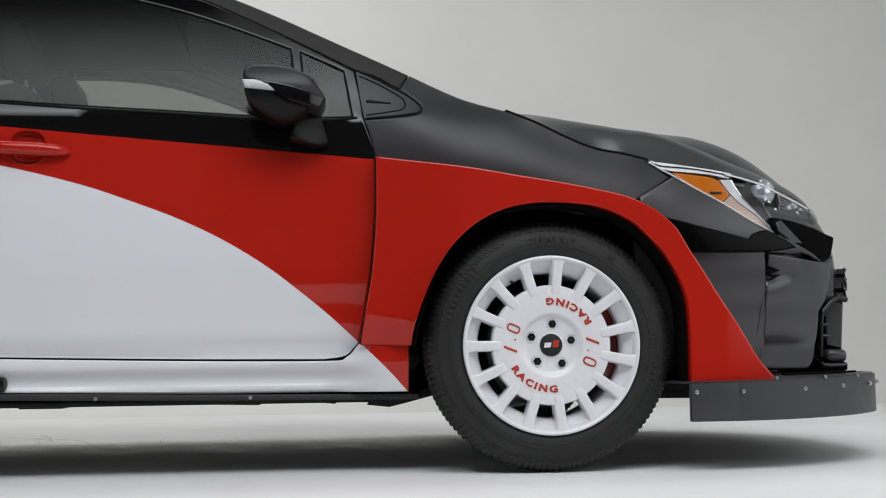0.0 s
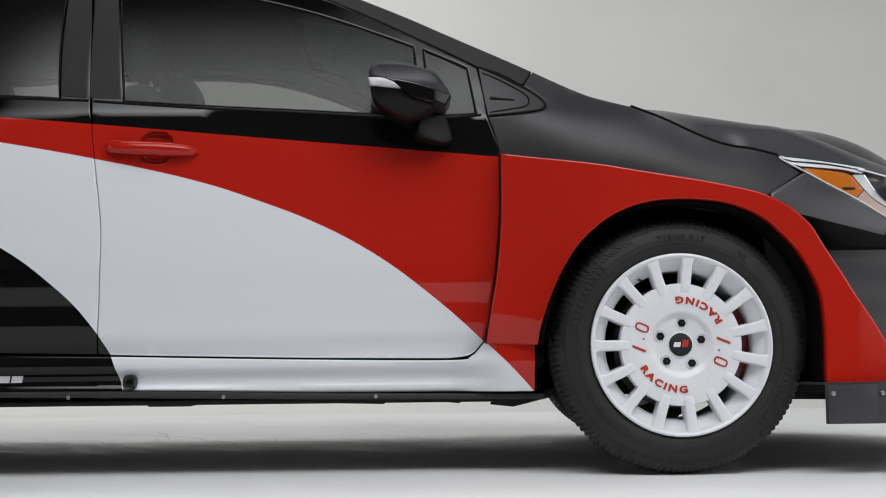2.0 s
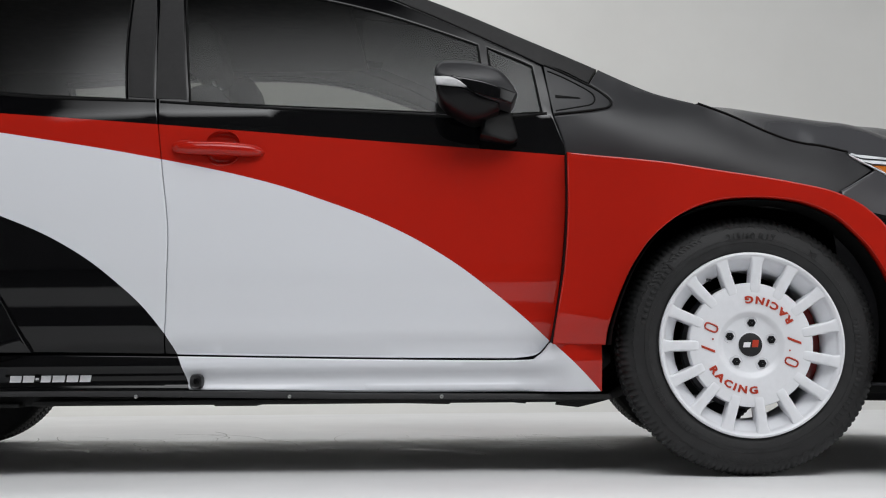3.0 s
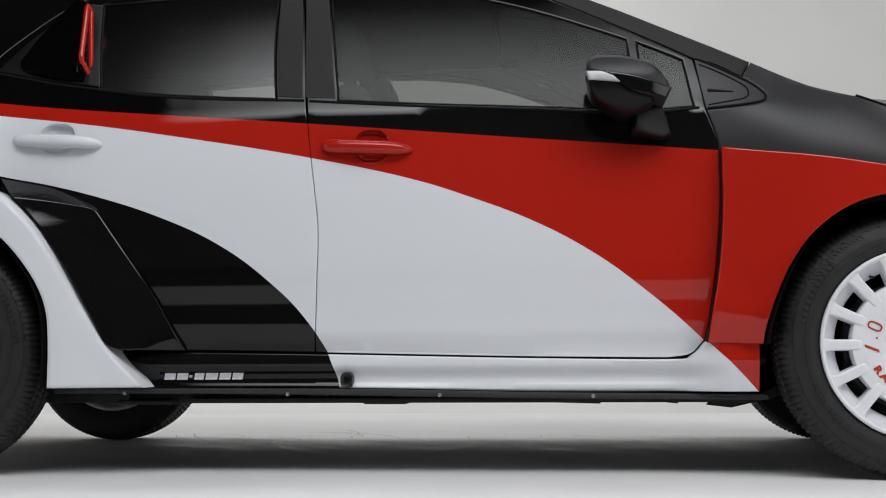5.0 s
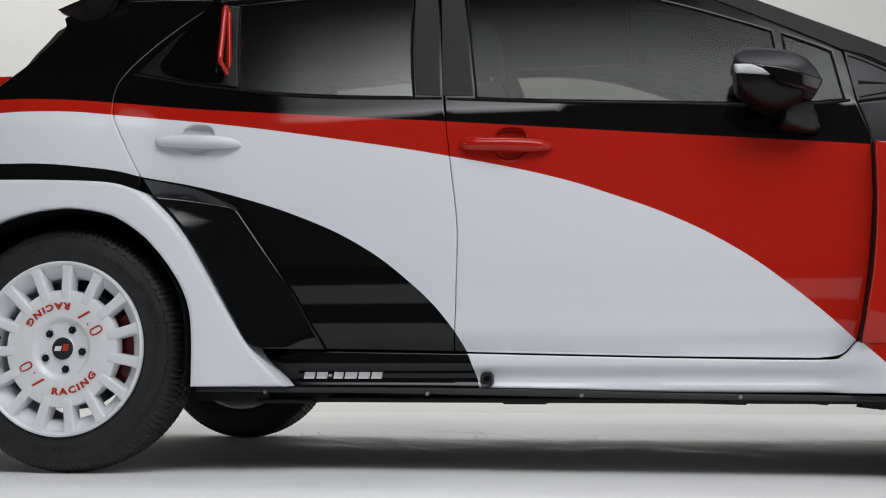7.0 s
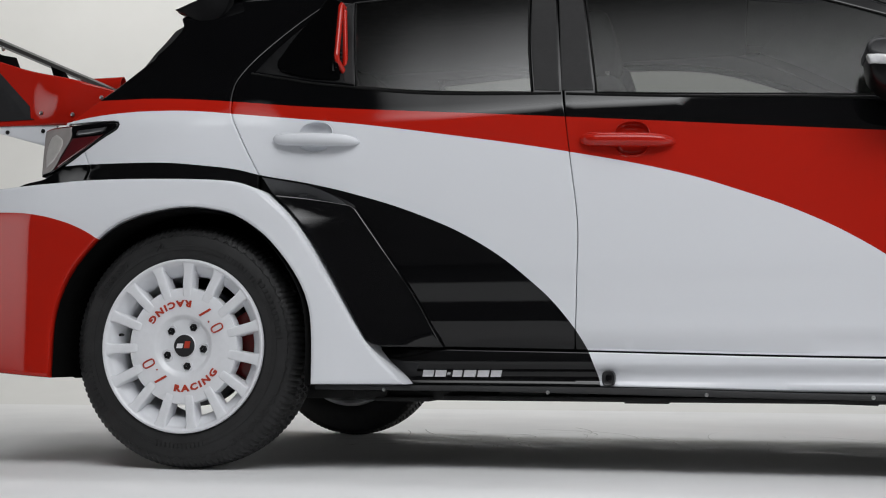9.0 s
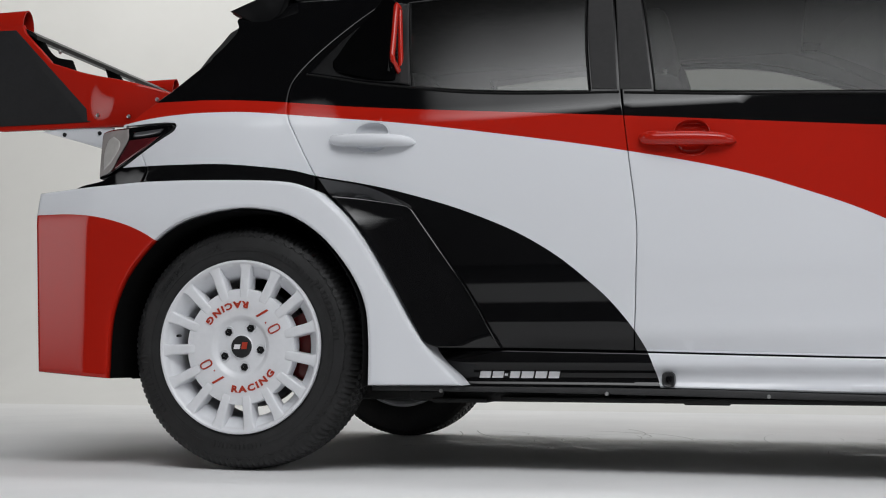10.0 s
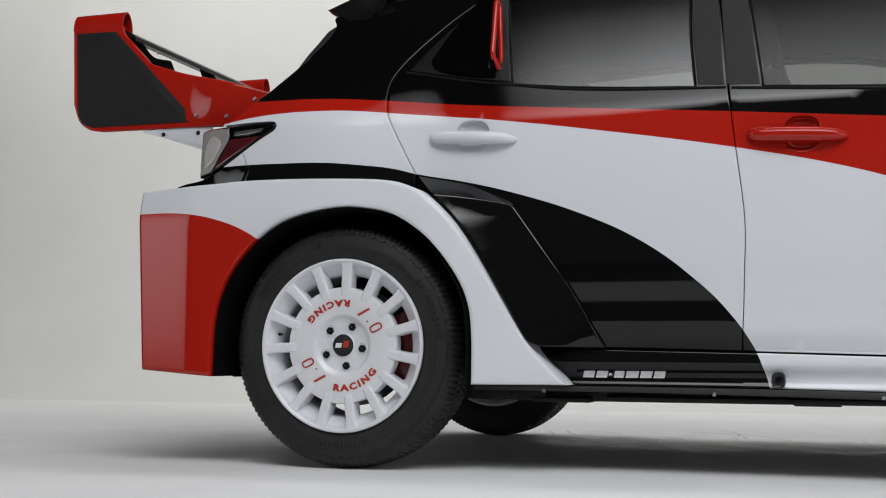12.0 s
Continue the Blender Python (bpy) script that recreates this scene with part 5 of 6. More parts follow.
def arc_ring(a, rad, w, h, y, bar):
    """An upright oval ring on the wheel face."""
    c, s = math.cos(radians(a)), math.sin(radians(a))
    path = []
    for k in range(20):
        b = math.tau * k / 20
        t, r = w / 2 * math.copysign(abs(math.cos(b)) ** 0.6, math.cos(b)), h / 2 * math.copysign(abs(math.sin(b)) ** 0.6, math.sin(b))
        path.append(((rad + r) * c - t * s, y, (rad + r) * s + t * c))
    return tube(path, bar, 5, True)


def arc_text(body, size, rad, mid, y, sign=1, space=1.0, bold=0.0, wide=1.0):
    """Raised letters bent round the wheel's axis, reading clockwise, or with sign -1 the other way with their feet outwards."""
    cu = bpy.data.curves.new("letters", "FONT")
    cu.body, cu.size, cu.extrude, cu.resolution_u, cu.align_x, cu.space_character = body, size, 0.0007, 2, "CENTER", space
    cu.offset = bold
    ob = bpy.data.objects.new("letters", cu)
    me = ob.to_mesh()
    V = []
    for v in me.vertices:
        a, r = radians(mid) - sign * wide * v.co.x / rad, rad + sign * v.co.y
        V.append((r * math.cos(a), y - v.co.z, r * math.sin(a)))
    F = [tuple(p.vertices) for p in me.polygons]
    ob.to_mesh_clear()
    bpy.data.objects.remove(ob)
    bpy.data.curves.remove(cu)
    return V, F


def wheel_meshes():
    """Rim, tyre and small parts about a hub at the origin, the face looking to -y."""
    prof = [(0.226, 0.2), (0.224, 0.207), (0.216, 0.208), (0.207, 0.199), (0.199, 0.18), (0.197, 0.15), (0.196, 0.1), (0.196, 0.05), (0.198, 0.04), (0.204, 0.0315), (0.2215, 0.0155), (0.225, 0.0105), (0.227, 0.003), (0.231, -0.003), (0.236, -0.0055), (0.2405, -0.004), (0.242, 0.0), (0.2415, 0.006), (0.236, 0.012)]
    rim = lathe(prof, 120)
    disc = lathe([(0.031, 0.016), (0.034, 0.0185), (0.07, 0.0195), (0.077, 0.016), (0.083, 0.009), (0.09, 0.0065), (0.13, 0.006), (0.156, 0.006), (0.1605, 0.0072), (0.162, 0.0105), (0.162, 0.045), (0.05, 0.05)], 120)
    rim = join(rim, disc)
    sp = []
    for r, w, y in ((0.134, 0.0122, 0.0072), (0.14, 0.0135, 0.0048), (0.15, 0.0138, 0.0032), (0.165, 0.0138, 0.0022), (0.185, 0.0139, 0.0012), (0.2, 0.014, 0.0004), (0.214, 0.0146, -0.0006), (0.223, 0.0165, -0.0018), (0.231, 0.02, -0.0024)):
        sec = [(-w - 0.001, 0.045), (-w, y + 0.006), (-w + 0.001, y + 0.0022), (-w + 0.003, y + 0.0005), (-w + 0.006, y), (w - 0.006, y), (w - 0.003, y + 0.0005), (w - 0.001, y + 0.0022), (w, y + 0.006), (w + 0.001, 0.045)]
        sp.append([(r, yy, t) for t, yy in sec])
    spoke = loft(sp)
    for k in range(5):
        a = radians(85 + 72 * k)
        m = Matrix.Translation((0.0572 * math.cos(a), 0, 0.0572 * math.sin(a)))
        rim = join(rim, moved(lathe([(0.0175, 0.0192), (0.0165, 0.0175), (0.015, 0.0185), (0.0145, 0.028)], 20), m))
    N = 372
    tp = [(0.212, 0.19), (0.24, 0.203), (0.285, 0.21), (0.315, 0.203), (0.328, 0.19), (0.335, 0.17), (0.337, 0.148), (0.329, 0.145), (0.329, 0.138), (0.3385, 0.135), (0.339, 0.11), (0.331, 0.107), (0.331, 0.1), (0.339, 0.097), (0.3385, 0.075), (0.329, 0.072), (0.329, 0.065),
          (0.337, 0.062), (0.3355, 0.045), (0.332, 0.034), (0.325, 0.022), (0.317, 0.014), (0.307, 0.009), (0.3065, 0.0075), (0.295, 0.003), (0.28, 0.0), (0.2795, -0.0012), (0.268, -0.002), (0.2675, -0.0008), (0.255, 0.001), (0.247, 0.0035), (0.2435, 0.006), (0.24, 0.012), (0.23, 0.03)]

    def blocks(i, k, r):
        if 17 <= i <= 20:
            return r - (0.004 if k % 3 == 0 else 0.0)
        if i == 21:
            return r - (0.003 if k % 3 == 0 else 0.0)
        if i in (5, 6, 9, 10, 13, 14):
            return r - (0.006 if (k + i) % 3 == 0 else 0.0)
        return r
    tp = [(r * (1.0 + 0.011 * smooth01(0.29, 0.325, r)), y) for r, y in tp]
    tyre = lathe(tp, N, blocks)
    letters = []
    for g in (0, 180):
        letters.append(arc_ring(156 + g, 0.113, 0.0175, 0.034, 0.0055, 0.0024))
        letters.append(arc_chip(171 + g, 0.101, 0.004, 0.004, 0.0045))
        letters.append(arc_chip(185 + g, 0.113, 0.0068, 0.034, 0.0045, -0.0085))
        letters.append(arc_text("RACING", 0.0255, 0.1265, 242.5 + g, 0.0052, -1, 1.3, 0.0011, 1.32))
    marks = []
    for a0, n, step, rr in ((-45, 11, 3.3, 0.288), (135, 11, 3.3, 0.288), (-12, 11, 2.6, 0.276), (205, 12, 2.6, 0.276)):
        for j in range(n):
            marks.append(arc_chip(a0 + j * step, rr, 0.0085, 0.021 if j in (0,) else 0.014, -0.0028 if rr < 0.28 else -0.0012))
    for base in (115, 250):
        for j in range(16):
            marks.append(arc_chip(base + j * 2.2, 0.299, 0.004, 0.012, 0.003, 0.004))
    for j in range(120):      # zigzag ribs below the shoulder
        marks.append(arc_chip(j * 3.0, 0.3085, 0.0022, 0.012, 0.0062, 0.006 if j % 2 else -0.006))
    size = [arc_text("215/60 R17", 0.027, 0.276, 89, -0.0022), arc_text("XL", 0.027, 0.276, 54, -0.0022)]
    return rim, tyre, letters, marks, spoke, size


RIM_G, TYRE_G, LETTERS_G, MARKS_G, SPOKE_G, SIZE_G = wheel_meshes()


def wheel():
    w = mk("wheel", *RIM_G, M_RIM, CAR, "white fifteen-spoke rally wheel with red lettering", angle=35)
    mk("tyre", *TYRE_G, M_RUBBER, w, "black rally tyre with blocky shoulders", angle=30)
    first = None
    for k in range(15):
        if first is None:
            first = mk("spoke", *SPOKE_G, M_RIM, w, angle=35)
            o = first
        else:
            o = new("spoke", first.data)
            o.parent = w
        o.matrix_basis = pose(0, 0, 0, 0, -(84.3 + 24 * k), 0)
    for g in LETTERS_G:
        mk("letter_bar", *g, M_LETTER, w)
    tagged(mk("tyre_lettering", *join(*MARKS_G), M_RUBBER, w, "raised sidewall lettering shown as bars"), kind="stuff")
    for g in SIZE_G:
        mk("tyre_size", *g, M_RUBBER, w, "raised tyre size figures", angle=20)
    mk("centre_cap", *lathe([(0.0005, 0.010), (0.026, 0.0105), (0.0295, 0.0125), (0.031, 0.02)], 40), M_CARBON, w, "black centre cap")
    mk("cap_badge", *slab([(-0.021, -0.0065), (-0.003, -0.0065), (0.0, 0.0065), (-0.018, 0.0065)], 0.0082, 0.0102, 0.0004), M_DECAL, w, "pale slanted badge bar")
    mk("cap_badge", *slab([(0.002, -0.0065), (0.018, -0.0065), (0.021, 0.0125), (0.005, 0.0125)], 0.0085, 0.0102, 0.0004), M_LETTER, w, "red badge block")
    for k in range(5):
        a = radians(85 + 72 * k)
        m = Matrix.Translation((0.0572 * math.cos(a), 0, 0.0572 * math.sin(a)))
        hexa = lathe([(0.0015, 0.012), (0.006, 0.0118), (0.0062, 0.016), (0.0085, 0.0155), (0.0105, 0.0145), (0.0115, 0.019), (0.0135, 0.027)], 6)
        mk("wheel_nut", *moved(hexa, m), M_DARKMETAL, w, "black wheel nut", angle=20)
    for k in range(5):
        a = radians(85 + 72 * k)
        m = Matrix.Translation((0.0572 * math.cos(a), 0, 0.0572 * math.sin(a)))
        mk("nut_seat", *moved(lathe([(0.0146, 0.0192), (0.0146, 0.0265), (0.001, 0.0268)], 18), m), M_SHADOW, w)
    a = radians(121)
    mk("valve", *tube([(0.206 * math.cos(a), 0.06, 0.206 * math.sin(a)), (0.198 * math.cos(a), 0.012, 0.198 * math.sin(a))], 0.004, 8), M_DARKMETAL, w)
    return w


w0 = wheel()
w0.matrix_basis = pose(2.64, 0, 0.3425)
w1 = copy_thing(w0, pose(0, 0, 0.3425, 0, -50, 0))
for part in w1.children:
    if part.name.startswith("cap_badge"):
        part.matrix_basis = pose(0, 0, 0, 0, 50, 0)      # the badge was fitted upright
copy_thing(w0, pose(2.76, 2 * CY, 0.3425, 0, 0, 180))
copy_thing(w0, pose(0, 2 * CY, 0.3425, 0, 20, 180))
for hx in (2.64, 0.0):
    d = moved(lathe([(0.05, 0.07), (0.09, 0.072), (0.092, 0.095), (0.165, 0.095), (0.167, 0.1), (0.167, 0.118), (0.1, 0.12)], 64), Matrix.Translation((hx, 0, 0.34)))
    both("brake_disc", d, M_DISC, CAR, "steel brake disc")
    arc = [(hx + r * math.cos(t), 0.34 + r * math.sin(t)) for r, ts in ((0.196, np.linspace(-0.5, 0.55, 10)), (0.125, np.linspace(0.55, -0.5, 10))) for t in ts]
    cal = slab(arc, 0.062, 0.15, 0.006)
    both("brake_caliper", cal, M_CALIPER, CAR, "red brake caliper")
    both("axle_arm", join(tube([(hx, 0.12, 0.34), (hx - 0.02, 0.5, 0.3)], 0.035, 10), tube([(hx + 0.05, 0.2, 0.28), (hx + 0.1, 0.6, 0.25)], 0.02, 8)), M_SHADOW, CAR)

# ---- tail: lamps, hatch, spoiler, wing ----


def tail_lamp(far):
    edge = outline([(-0.241, 0.984), (-0.254, 0.993), (-0.322, 0.997), (-0.41, 0.999), (-0.5, 1.003), (-0.536, 0.999)], [(-0.536, 0.999), (-0.525, 0.945), (-0.513, 0.874), (-0.509, 0.844)],
                   [(-0.509, 0.844), (-0.467, 0.853), (-0.407, 0.881), (-0.352, 0.914), (-0.291, 0.949), (-0.247, 0.973), (-0.241, 0.984)])
    l = mk("tail_lamp", *skin(edge, off(-0.003), gap=0.001, r=0.005, thick=0.03, step=0.02), M_BLACK, CAR, "rear lamp with red lens, pale lens and black rim", mirror=far)
    mk("red_lens", *skin(outline([(-0.4, 0.955), (-0.35, 0.956), (-0.288, 0.957)], [(-0.288, 0.957), (-0.334, 0.926), (-0.395, 0.893), (-0.458, 0.86)], [(-0.458, 0.86), (-0.432, 0.9), (-0.4, 0.955)]), off(-0.006), gap=0.001, r=0.002, thick=0.01, step=0.015), M_LAMPRED, l, "dark red lens", mirror=far)
    mk("lamp_bar", *skin(outline([(-0.385, 0.977), (-0.336, 0.978), (-0.278, 0.98)], [(-0.278, 0.98), (-0.287, 0.967)], [(-0.287, 0.967), (-0.333, 0.963), (-0.388, 0.963)], [(-0.388, 0.963), (-0.385, 0.977)]), off(-0.008), gap=0, r=0.003, thick=0.006, step=0.02), M_SMOKE, l, "smoked lens strip", mirror=far)
    mk("clear_lens", *skin(outline([(-0.412, 0.993), (-0.5, 0.998), (-0.533, 0.995)], [(-0.533, 0.995), (-0.522, 0.945), (-0.511, 0.874), (-0.507, 0.849)], [(-0.507, 0.849), (-0.462, 0.862), (-0.435, 0.905), (-0.406, 0.955), (-0.412, 0.993)]), off(-0.006), gap=0.001, r=0.003, thick=0.01, step=0.015), M_PALELENS, l, "pale translucent rear lens", mirror=far)
    mk("lens_drop", *skin(outline([(-0.47, 0.975), (-0.44, 0.955), (-0.437, 0.93), (-0.462, 0.89)], [(-0.462, 0.89), (-0.492, 0.868)], [(-0.492, 0.868), (-0.503, 0.92), (-0.494, 0.965), (-0.47, 0.975)]), off(-0.0085), gap=0, r=0.004, thick=0.006, step=0.015), M_PALEDROP, l, "paler moulded lens", mirror=far)


tail_lamp(False)
tail_lamp(True)
HATCH = spline([(-0.02, 1.4), (-0.13, 1.352), (-0.138, 1.327), (-0.15, 1.292), (-0.178, 1.247), (-0.237, 1.193), (-0.28, 1.15), (-0.304, 1.118), (-0.42, 1.01)], 4)
rows = [mirrored_row(crown(x + 0.012, z, flank(x, z) + 0.012, -0.1 - 0.16 * smooth01(1.3, 1.05, z), 0.02 * smooth01(1.0, 1.35, z))) for x, z in HATCH]
TG = mk("tailgate", *thicken(loft([r[::-1] for r in rows]), (0.01, 0, -0.01)), M_DEEP, CAR, "black tailgate with rear window")
rows = [mirrored_row([(-0.45 - 0.2 * u ** 2, 0.22 + (CY - 0.22) * u, z) for u in np.linspace(0, 1, 8)]) for z in (1.03, 0.95, 0.86)]
mk("tailgate_panel", *thicken(loft([r[::-1] for r in rows]), (0.01, 0, 0)), M_WHITE, TG)
rows = [mirrored_row([(-0.7, flank(-0.7, min(z, 0.8)), z), (-0.745, 0.36, z), (-0.78, 0.5, z), (-0.8, 0.68, z), (-0.805, CY, z)]) for z in (0.82, 0.8, 0.6, 0.4, 0.33)]
mk("rear_bumper", *thicken(loft([r[::-1] for r in rows]), (0.01, 0, 0)), M_WHITE, CAR, "rear bumper")

# roof spoiler
rows = []
for x, z, t in ((0.03, 1.44, 0.0), (-0.05, 1.43, 0.0), (-0.12, 1.41, 0.0), (-0.172, 1.388, 0.0), (-0.177, 1.382, 0.0), (-0.168, 1.375, 0.0), (-0.12, 1.355, 0.0), (-0.068, 1.33, 0)):
    rows.append(mirrored_row(crown(x, z, 0.29 + 0.02 * smooth01(1.35, 1.43, z), -0.06, 0.05)))
RS = mk("roof_spoiler", *loft(rows), M_BLANK, CAR, "gloss black roof spoiler")
both("spoiler_end", slab(outline([(0.02, 1.44), (-0.08, 1.418), (-0.177, 1.384)], [(-0.177, 1.384), (-0.12, 1.354), (-0.068, 1.327)], [(-0.068, 1.327), (-0.02, 1.355), (0.0, 1.385), (0.02, 1.44)]), 0.272, 0.31, 0.006), M_BLANK, RS)

# rear wing
YW = 0.32
EP = outline([(-0.944, 1.409), (-0.936, 1.387), (-0.929, 1.375)], [(-0.929, 1.375), (-0.831, 1.273)], [(-0.831, 1.273), (-0.702, 1.231), (-0.544, 1.194), (-0.394, 1.152)], [(-0.394, 1.152), (-0.432, 1.112), (-0.496, 1.070), (-0.549, 1.048)],
             [(-0.549, 1.048), (-0.713, 1.051), (-1.013, 1.054)], [(-1.013, 1.054), (-1.063, 1.064), (-1.103, 1.094), (-1.125, 1.153)], [(-1.125, 1.153), (-1.135, 1.409)], [(-1.135, 1.409), (-0.944, 1.409)])


def plate(x, z):
    """The arm bows out a little between endplate and tailgate."""
    u = min(1.0, max(0.0, (x + 0.7) / 0.3))
    return YW - 0.022 * math.sin(math.pi * u) ** 2 * math.sin(math.pi * min(1, max(0, (z - 1.03) / 0.2))) + 0.035 * u * u


def wing_side(wing, far):
    e = mk("endplate", *skin(EP, plate, gap=0.0, r=0.004, thick=0.014, step=0.02), M_RED, wing, "red wing endplate with a black field", mirror=far)
    rows = []
    for a in np.linspace(0, math.pi * 0.95, 12):
        y, z = YW + 0.03 - 0.03 * math.cos(a), 1.407 + 0.057 * math.sin(a)
        rows.append([(-1.135, y, z), (-1.054, y, z), (-0.985, y, z), (-0.944, y, z)])
    rows.append([(x, YW + 0.06, 1.340) for x in (-1.135, -1.054, -0.985, -0.944)])
    mk("rolled_top", *thicken(loft(rows), (0, 0.003, -0.004)), M_RED, e, mirror=far)
    ins = outline([(-1.118, 1.395), (-0.969, 1.391)], [(-0.969, 1.391), (-0.698, 1.113)], [(-0.698, 1.113), (-0.694, 1.075)], [(-0.694, 1.075), (-0.710, 1.069), (-1.044, 1.070)], [(-1.044, 1.070), (-1.083, 1.083), (-1.105, 1.115)], [(-1.105, 1.115), (-1.118, 1.395)])
    mk("black_field", *slab(ins, YW - 0.003, YW + 0.004, 0.001), M_CARBON, e, "matt black field", mirror=far)
    for x, z in ((-0.654, 1.089), (-0.541, 1.079), (-0.454, 1.134)):
        mk("bolt", *bolt(x, plate(x, z) - 0.002, z, 0.0065), M_STEEL, e, mirror=far)


WING = mk("rear_wing", *thicken(loft([[(x, y, z) for y in np.linspace(YW + 0.01, 2 * CY - YW - 0.01, 9)] for x, z in ((-0.897, 1.372), (-0.911, 1.383), (-0.985, 1.419), (-1.053, 1.433))]), (0, 0, -0.014)), M_BLANK, CAR, "red and black rear wing")
wing_side(WING, False)
wing_side(WING, True)
for y in (YW + 0.05, 0.85, 2 * CY - YW - 0.06):
    mk("wing_bracket", *slab(outline([(-0.956, 1.389), (-0.906, 1.372)], [(-0.906, 1.372), (-0.857, 1.311), (-0.789, 1.291)], [(-0.789, 1.291), (-0.759, 1.222)], [(-0.759, 1.222), (-0.906, 1.242)], [(-0.906, 1.242), (-0.956, 1.389)]), y, y + 0.01, 0.002), M_PIT, WING)
    mk("bolt", *bolt(-0.835, y - 0.001, 1.321, 0.006), M_STEEL, WING)
rows = [[(x, y, z) for y in np.linspace(YW + 0.02, 2 * CY - YW - 0.02, 9)] for x, z in ((-0.563, 1.134), (-0.710, 1.227), (-0.818, 1.262), (-0.857, 1.267))]
mk("lower_deck", *thicken(loft(rows), (0, 0, -0.012)), M_RED, WING, "red lower wing deck")
rows = [[(x, y, z) for y in np.linspace(YW + 0.016, 2 * CY - YW - 0.016, 9)] for x, z in ((-0.622, 1.017), (-0.759, 1.045), (-0.906, 1.075))]
DK = mk("under_deck", *thicken(loft(rows), (0, 0, -0.01)), M_WHITE, WING, "white underside of the wing")
both("deck_cheek", slab([(-0.862, 1.046), (-0.634, 0.981), (-0.602, 0.987), (-0.602, 1.075)], YW + 0.006, YW + 0.016, 0.002), M_WHITE, DK)
for x, z in ((-0.779, 1.033), (-0.651, 1.032)):
    both("bolt", bolt(x, YW + 0.005, z, 0.007), M_DARKMETAL, DK)

# ---- sill details ----
both("jack_plug", pillow(ellipse(1.166, 0.257, 0.017, 0.02, 24, 3), [(0.118, 0.75), (0.116, 0.9), (0.12, 1.0), (0.15, 1.05)]), M_SATIN, CAR, "black sill plug")
both("plug_boss", pillow(ellipse(1.168, 0.259, 0.008, 0.009, 16), [(0.112, 0.8), (0.114, 1.0), (0.12, 1.0)]), M_BLACK, CAR)
# model badge on the sill: slanted pale bars
bars = []
x = 0.652
for w, low, high in ((0.034, 0.2585, 0.2765), (0.034, 0.2585, 0.2765), (0.012, 0.2645, 0.2705), (0.03, 0.2585, 0.2765), (0.037, 0.2585, 0.2765), (0.035, 0.2585, 0.2765), (0.033, 0.2585, 0.2765)):
    k = 0.3 * (high - low)
    bars.append(skin([(x, low), (x + w - 0.004, low), (x + w - 0.004 + k, high), (x + k, high)], lambda a, b: flank(a, b) - 0.0005 - 0.006 + 0.02 * smooth01(0.30, 0.26, b) * smooth01(0.23, 0.26, b) - 0.004, gap=0, r=0.0004, thick=0.005, step=0.008))
    x += w + 0.0015
both("sill_badge", join(*bars), M_DECAL, CAR, "pale slanted badge shown as bars")

# ---- cabin ----


def seat(x, y, tall):
    s = mk("seat", *rbox(x - 0.1, x + 0.42, y - 0.25, y + 0.25, 0.42, 0.58, 0.05, 3), M_SEAT, CAR, "dark cloth seat")
    b = moved(rbox(-0.07, 0.07, -0.25, 0.25, 0.0, tall, 0.06, 3), Matrix.Translation((x - 0.08, y, 0.52)) @ pose(0, 0, 0, 0, -14, 0))
    mk("backrest", *b, M_SEAT, s)
    h = moved(rbox(-0.05, 0.05, -0.13, 0.13, tall + 0.04, tall + 0.22, 0.04, 3), Matrix.Translation((x - 0.08, y, 0.52)) @ pose(0, 0, 0, 0, -12, 0))
    mk("headrest", *h, M_SEAT, s)
    for k in (-0.05, 0.05):
        mk("headrest_post", *tube([(x - 0.2, y + k, 0.52 + tall - 0.03), (x - 0.225, y + k, 0.52 + tall + 0.08)], 0.006, 6), M_STEEL, s)


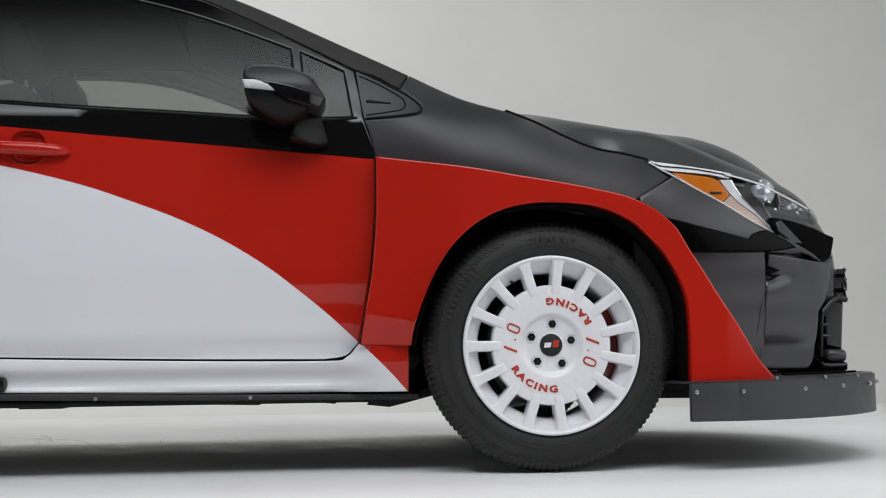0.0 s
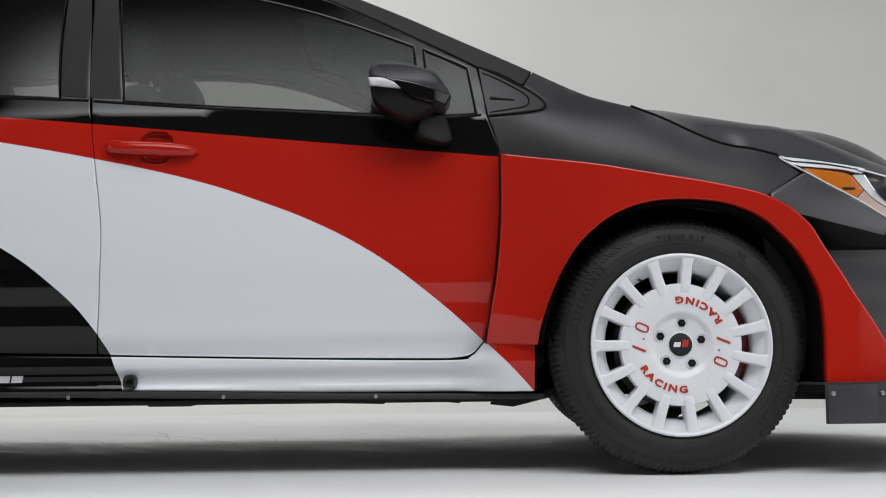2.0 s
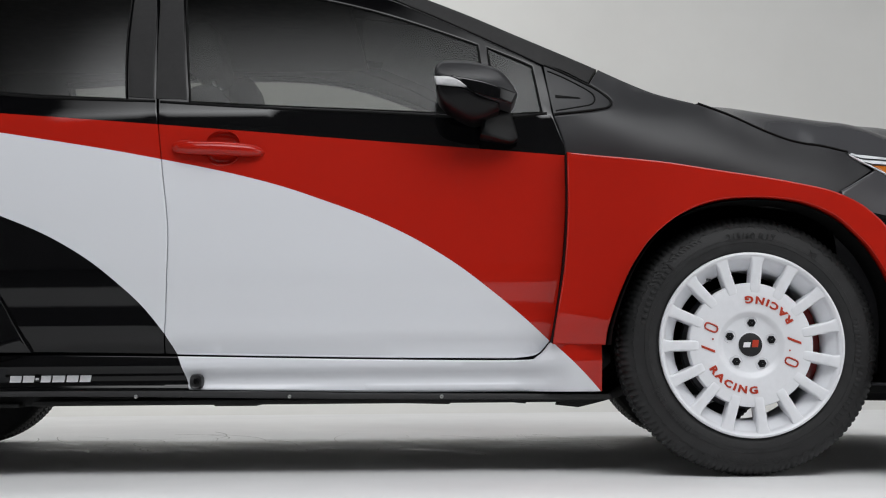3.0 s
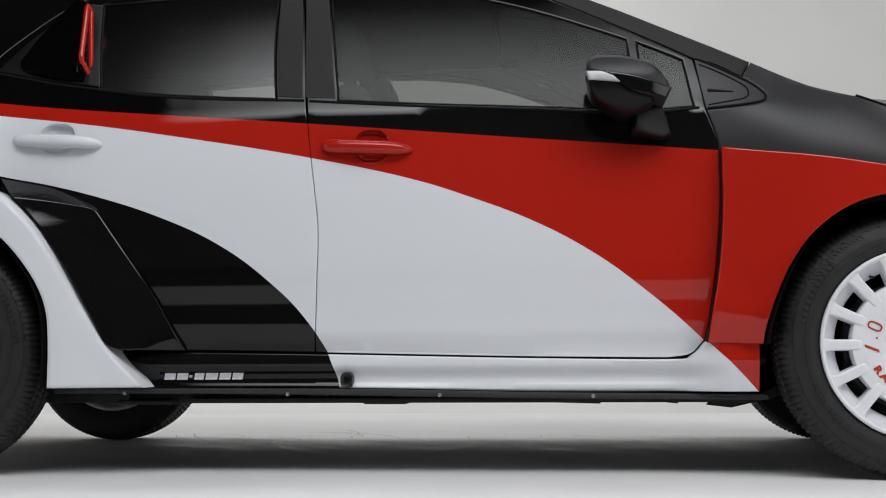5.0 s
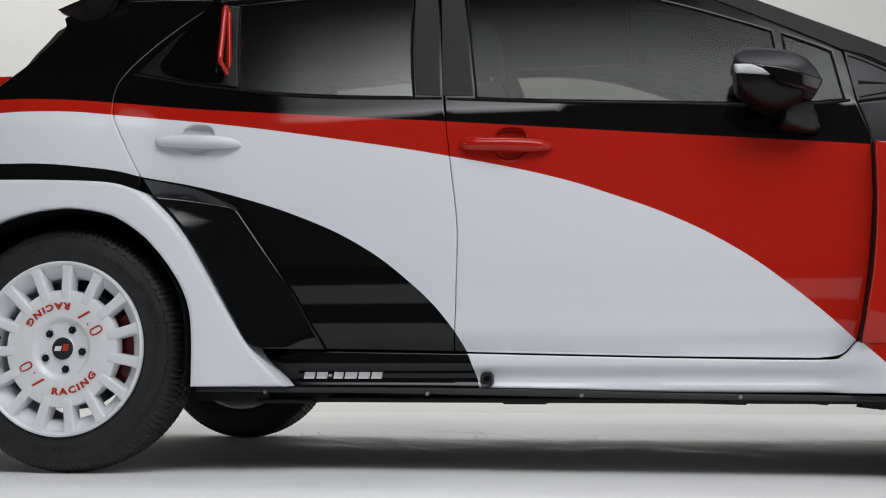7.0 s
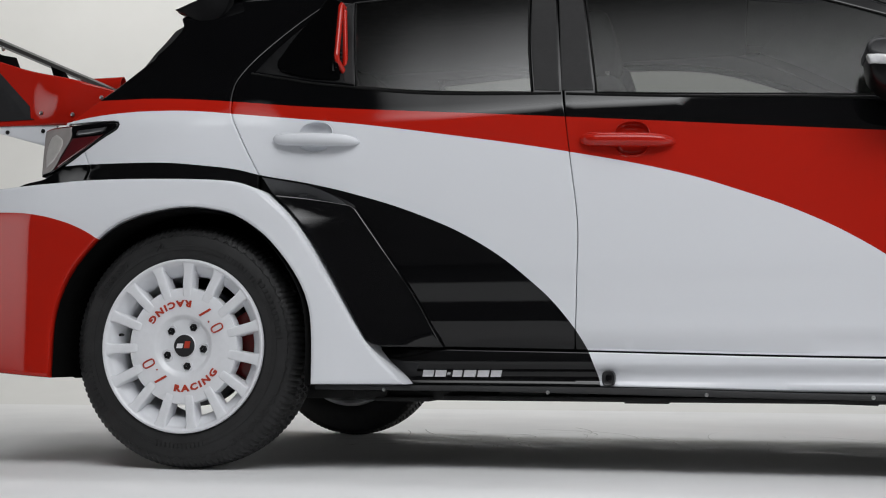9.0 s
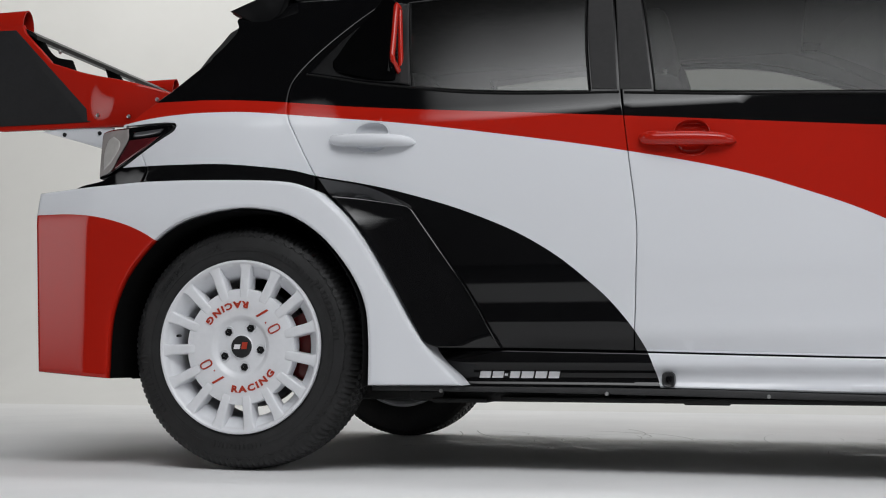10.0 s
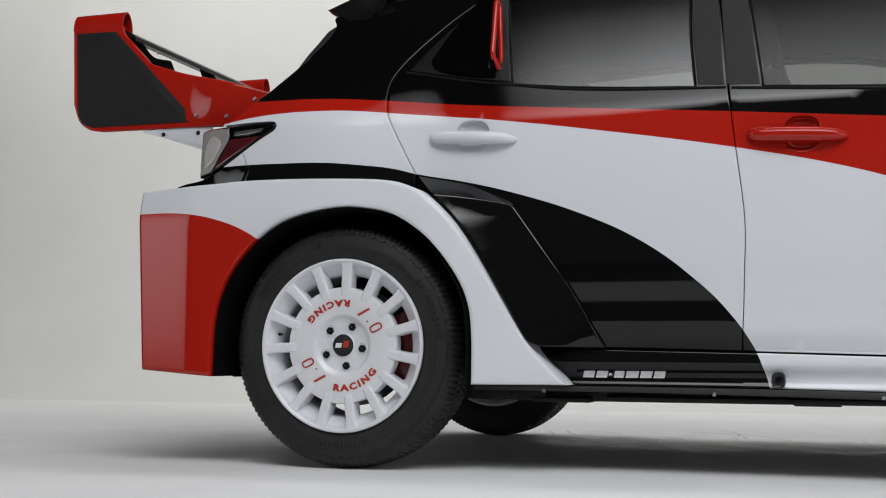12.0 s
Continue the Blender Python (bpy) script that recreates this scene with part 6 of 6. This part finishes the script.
seat(1.35, 0.53, 0.62)
seat(1.35, 1.27, 0.62)
for y in (0.5, 0.9, 1.3):
    seat(0.5, y, 0.56)
mk("dashboard", *join(rbox(1.95, 2.45, 0.2, 1.6, 0.72, 0.97, 0.06, 3), rbox(1.7, 2.1, 0.78, 1.02, 0.45, 0.7, 0.04, 2)), M_TRIM, CAR, "dark dashboard")
mk("steering_wheel", *moved(tube([(0, 0.18 * math.cos(a), 0.18 * math.sin(a)) for a in np.linspace(0, math.tau, 33)[:-1]], 0.016, 8, True), Matrix.Translation((1.82, 1.27, 0.9)) @ pose(0, 0, 0, 0, -25, 0)), M_TRIM, CAR)
mk("cabin_floor", *rbox(0.1, 2.3, 0.2, 1.6, 0.28, 0.34, 0.02, 1), M_TRIM, CAR)
mk("headliner", *rbox(0.1, 1.55, 0.42, 1.38, 1.41, 1.425, 0.005, 1), M_TRIM, CAR)
both("door_card", join(skin(outline([(1.09, 1.0), (1.5, 0.985), (2.0, 0.955)], [(2.0, 0.955), (2.05, 0.4)], [(2.05, 0.4), (1.1, 0.4)], [(1.1, 0.4), (1.09, 1.0)]), off(0.05), thick=0.03, step=0.08),
                       skin(outline([(0.45, 1.04), (1.02, 1.01)], [(1.02, 1.01), (1.04, 0.4)], [(1.04, 0.4), (0.6, 0.4)], [(0.6, 0.4), (0.45, 1.04)]), off(0.05), thick=0.03, step=0.08)), M_TRIM, CAR)

# ---- scuffs on the floor ----
M_SCUFF = plain("scuff", (0.91, 0.91, 0.89), 0.2, var=0.1, fine=30, spec=0.75)
random.seed(4)
SC = mk("floor_scuffs", *rbox(1.0, 1.002, 1.8, 1.802, -0.002, 0.0005, 0.0002, 1), M_SCUFF)
tagged(SC, "thin pale scuff marks on the studio floor", "scuff marks", kind="stuff")
g = None
for k in range(75):
    x, y, a, bend = random.uniform(0.2, 2.5), random.uniform(1.0, 1.7), math.pi / 2 + random.gauss(0, 0.7), random.uniform(-3.0, 3.0)
    L = random.uniform(0.12, 0.7)
    pts = []
    for j in range(13):
        pts.append((x, y))
        x, y, a = x + L / 12 * math.cos(a), y + L / 12 * math.sin(a), a + bend / 12
    w = random.uniform(0.0007, 0.0016)
    b = loft([[(p[0] - w, p[1] - 3 * w, 0.0012) for p in pts], [(p[0] + w, p[1] + 3 * w, 0.0012) for p in pts]])
    g = join(g, b) if g else b
mk("scuff", *g, M_SCUFF, SC, flat=True)["kind"] = "stuff"
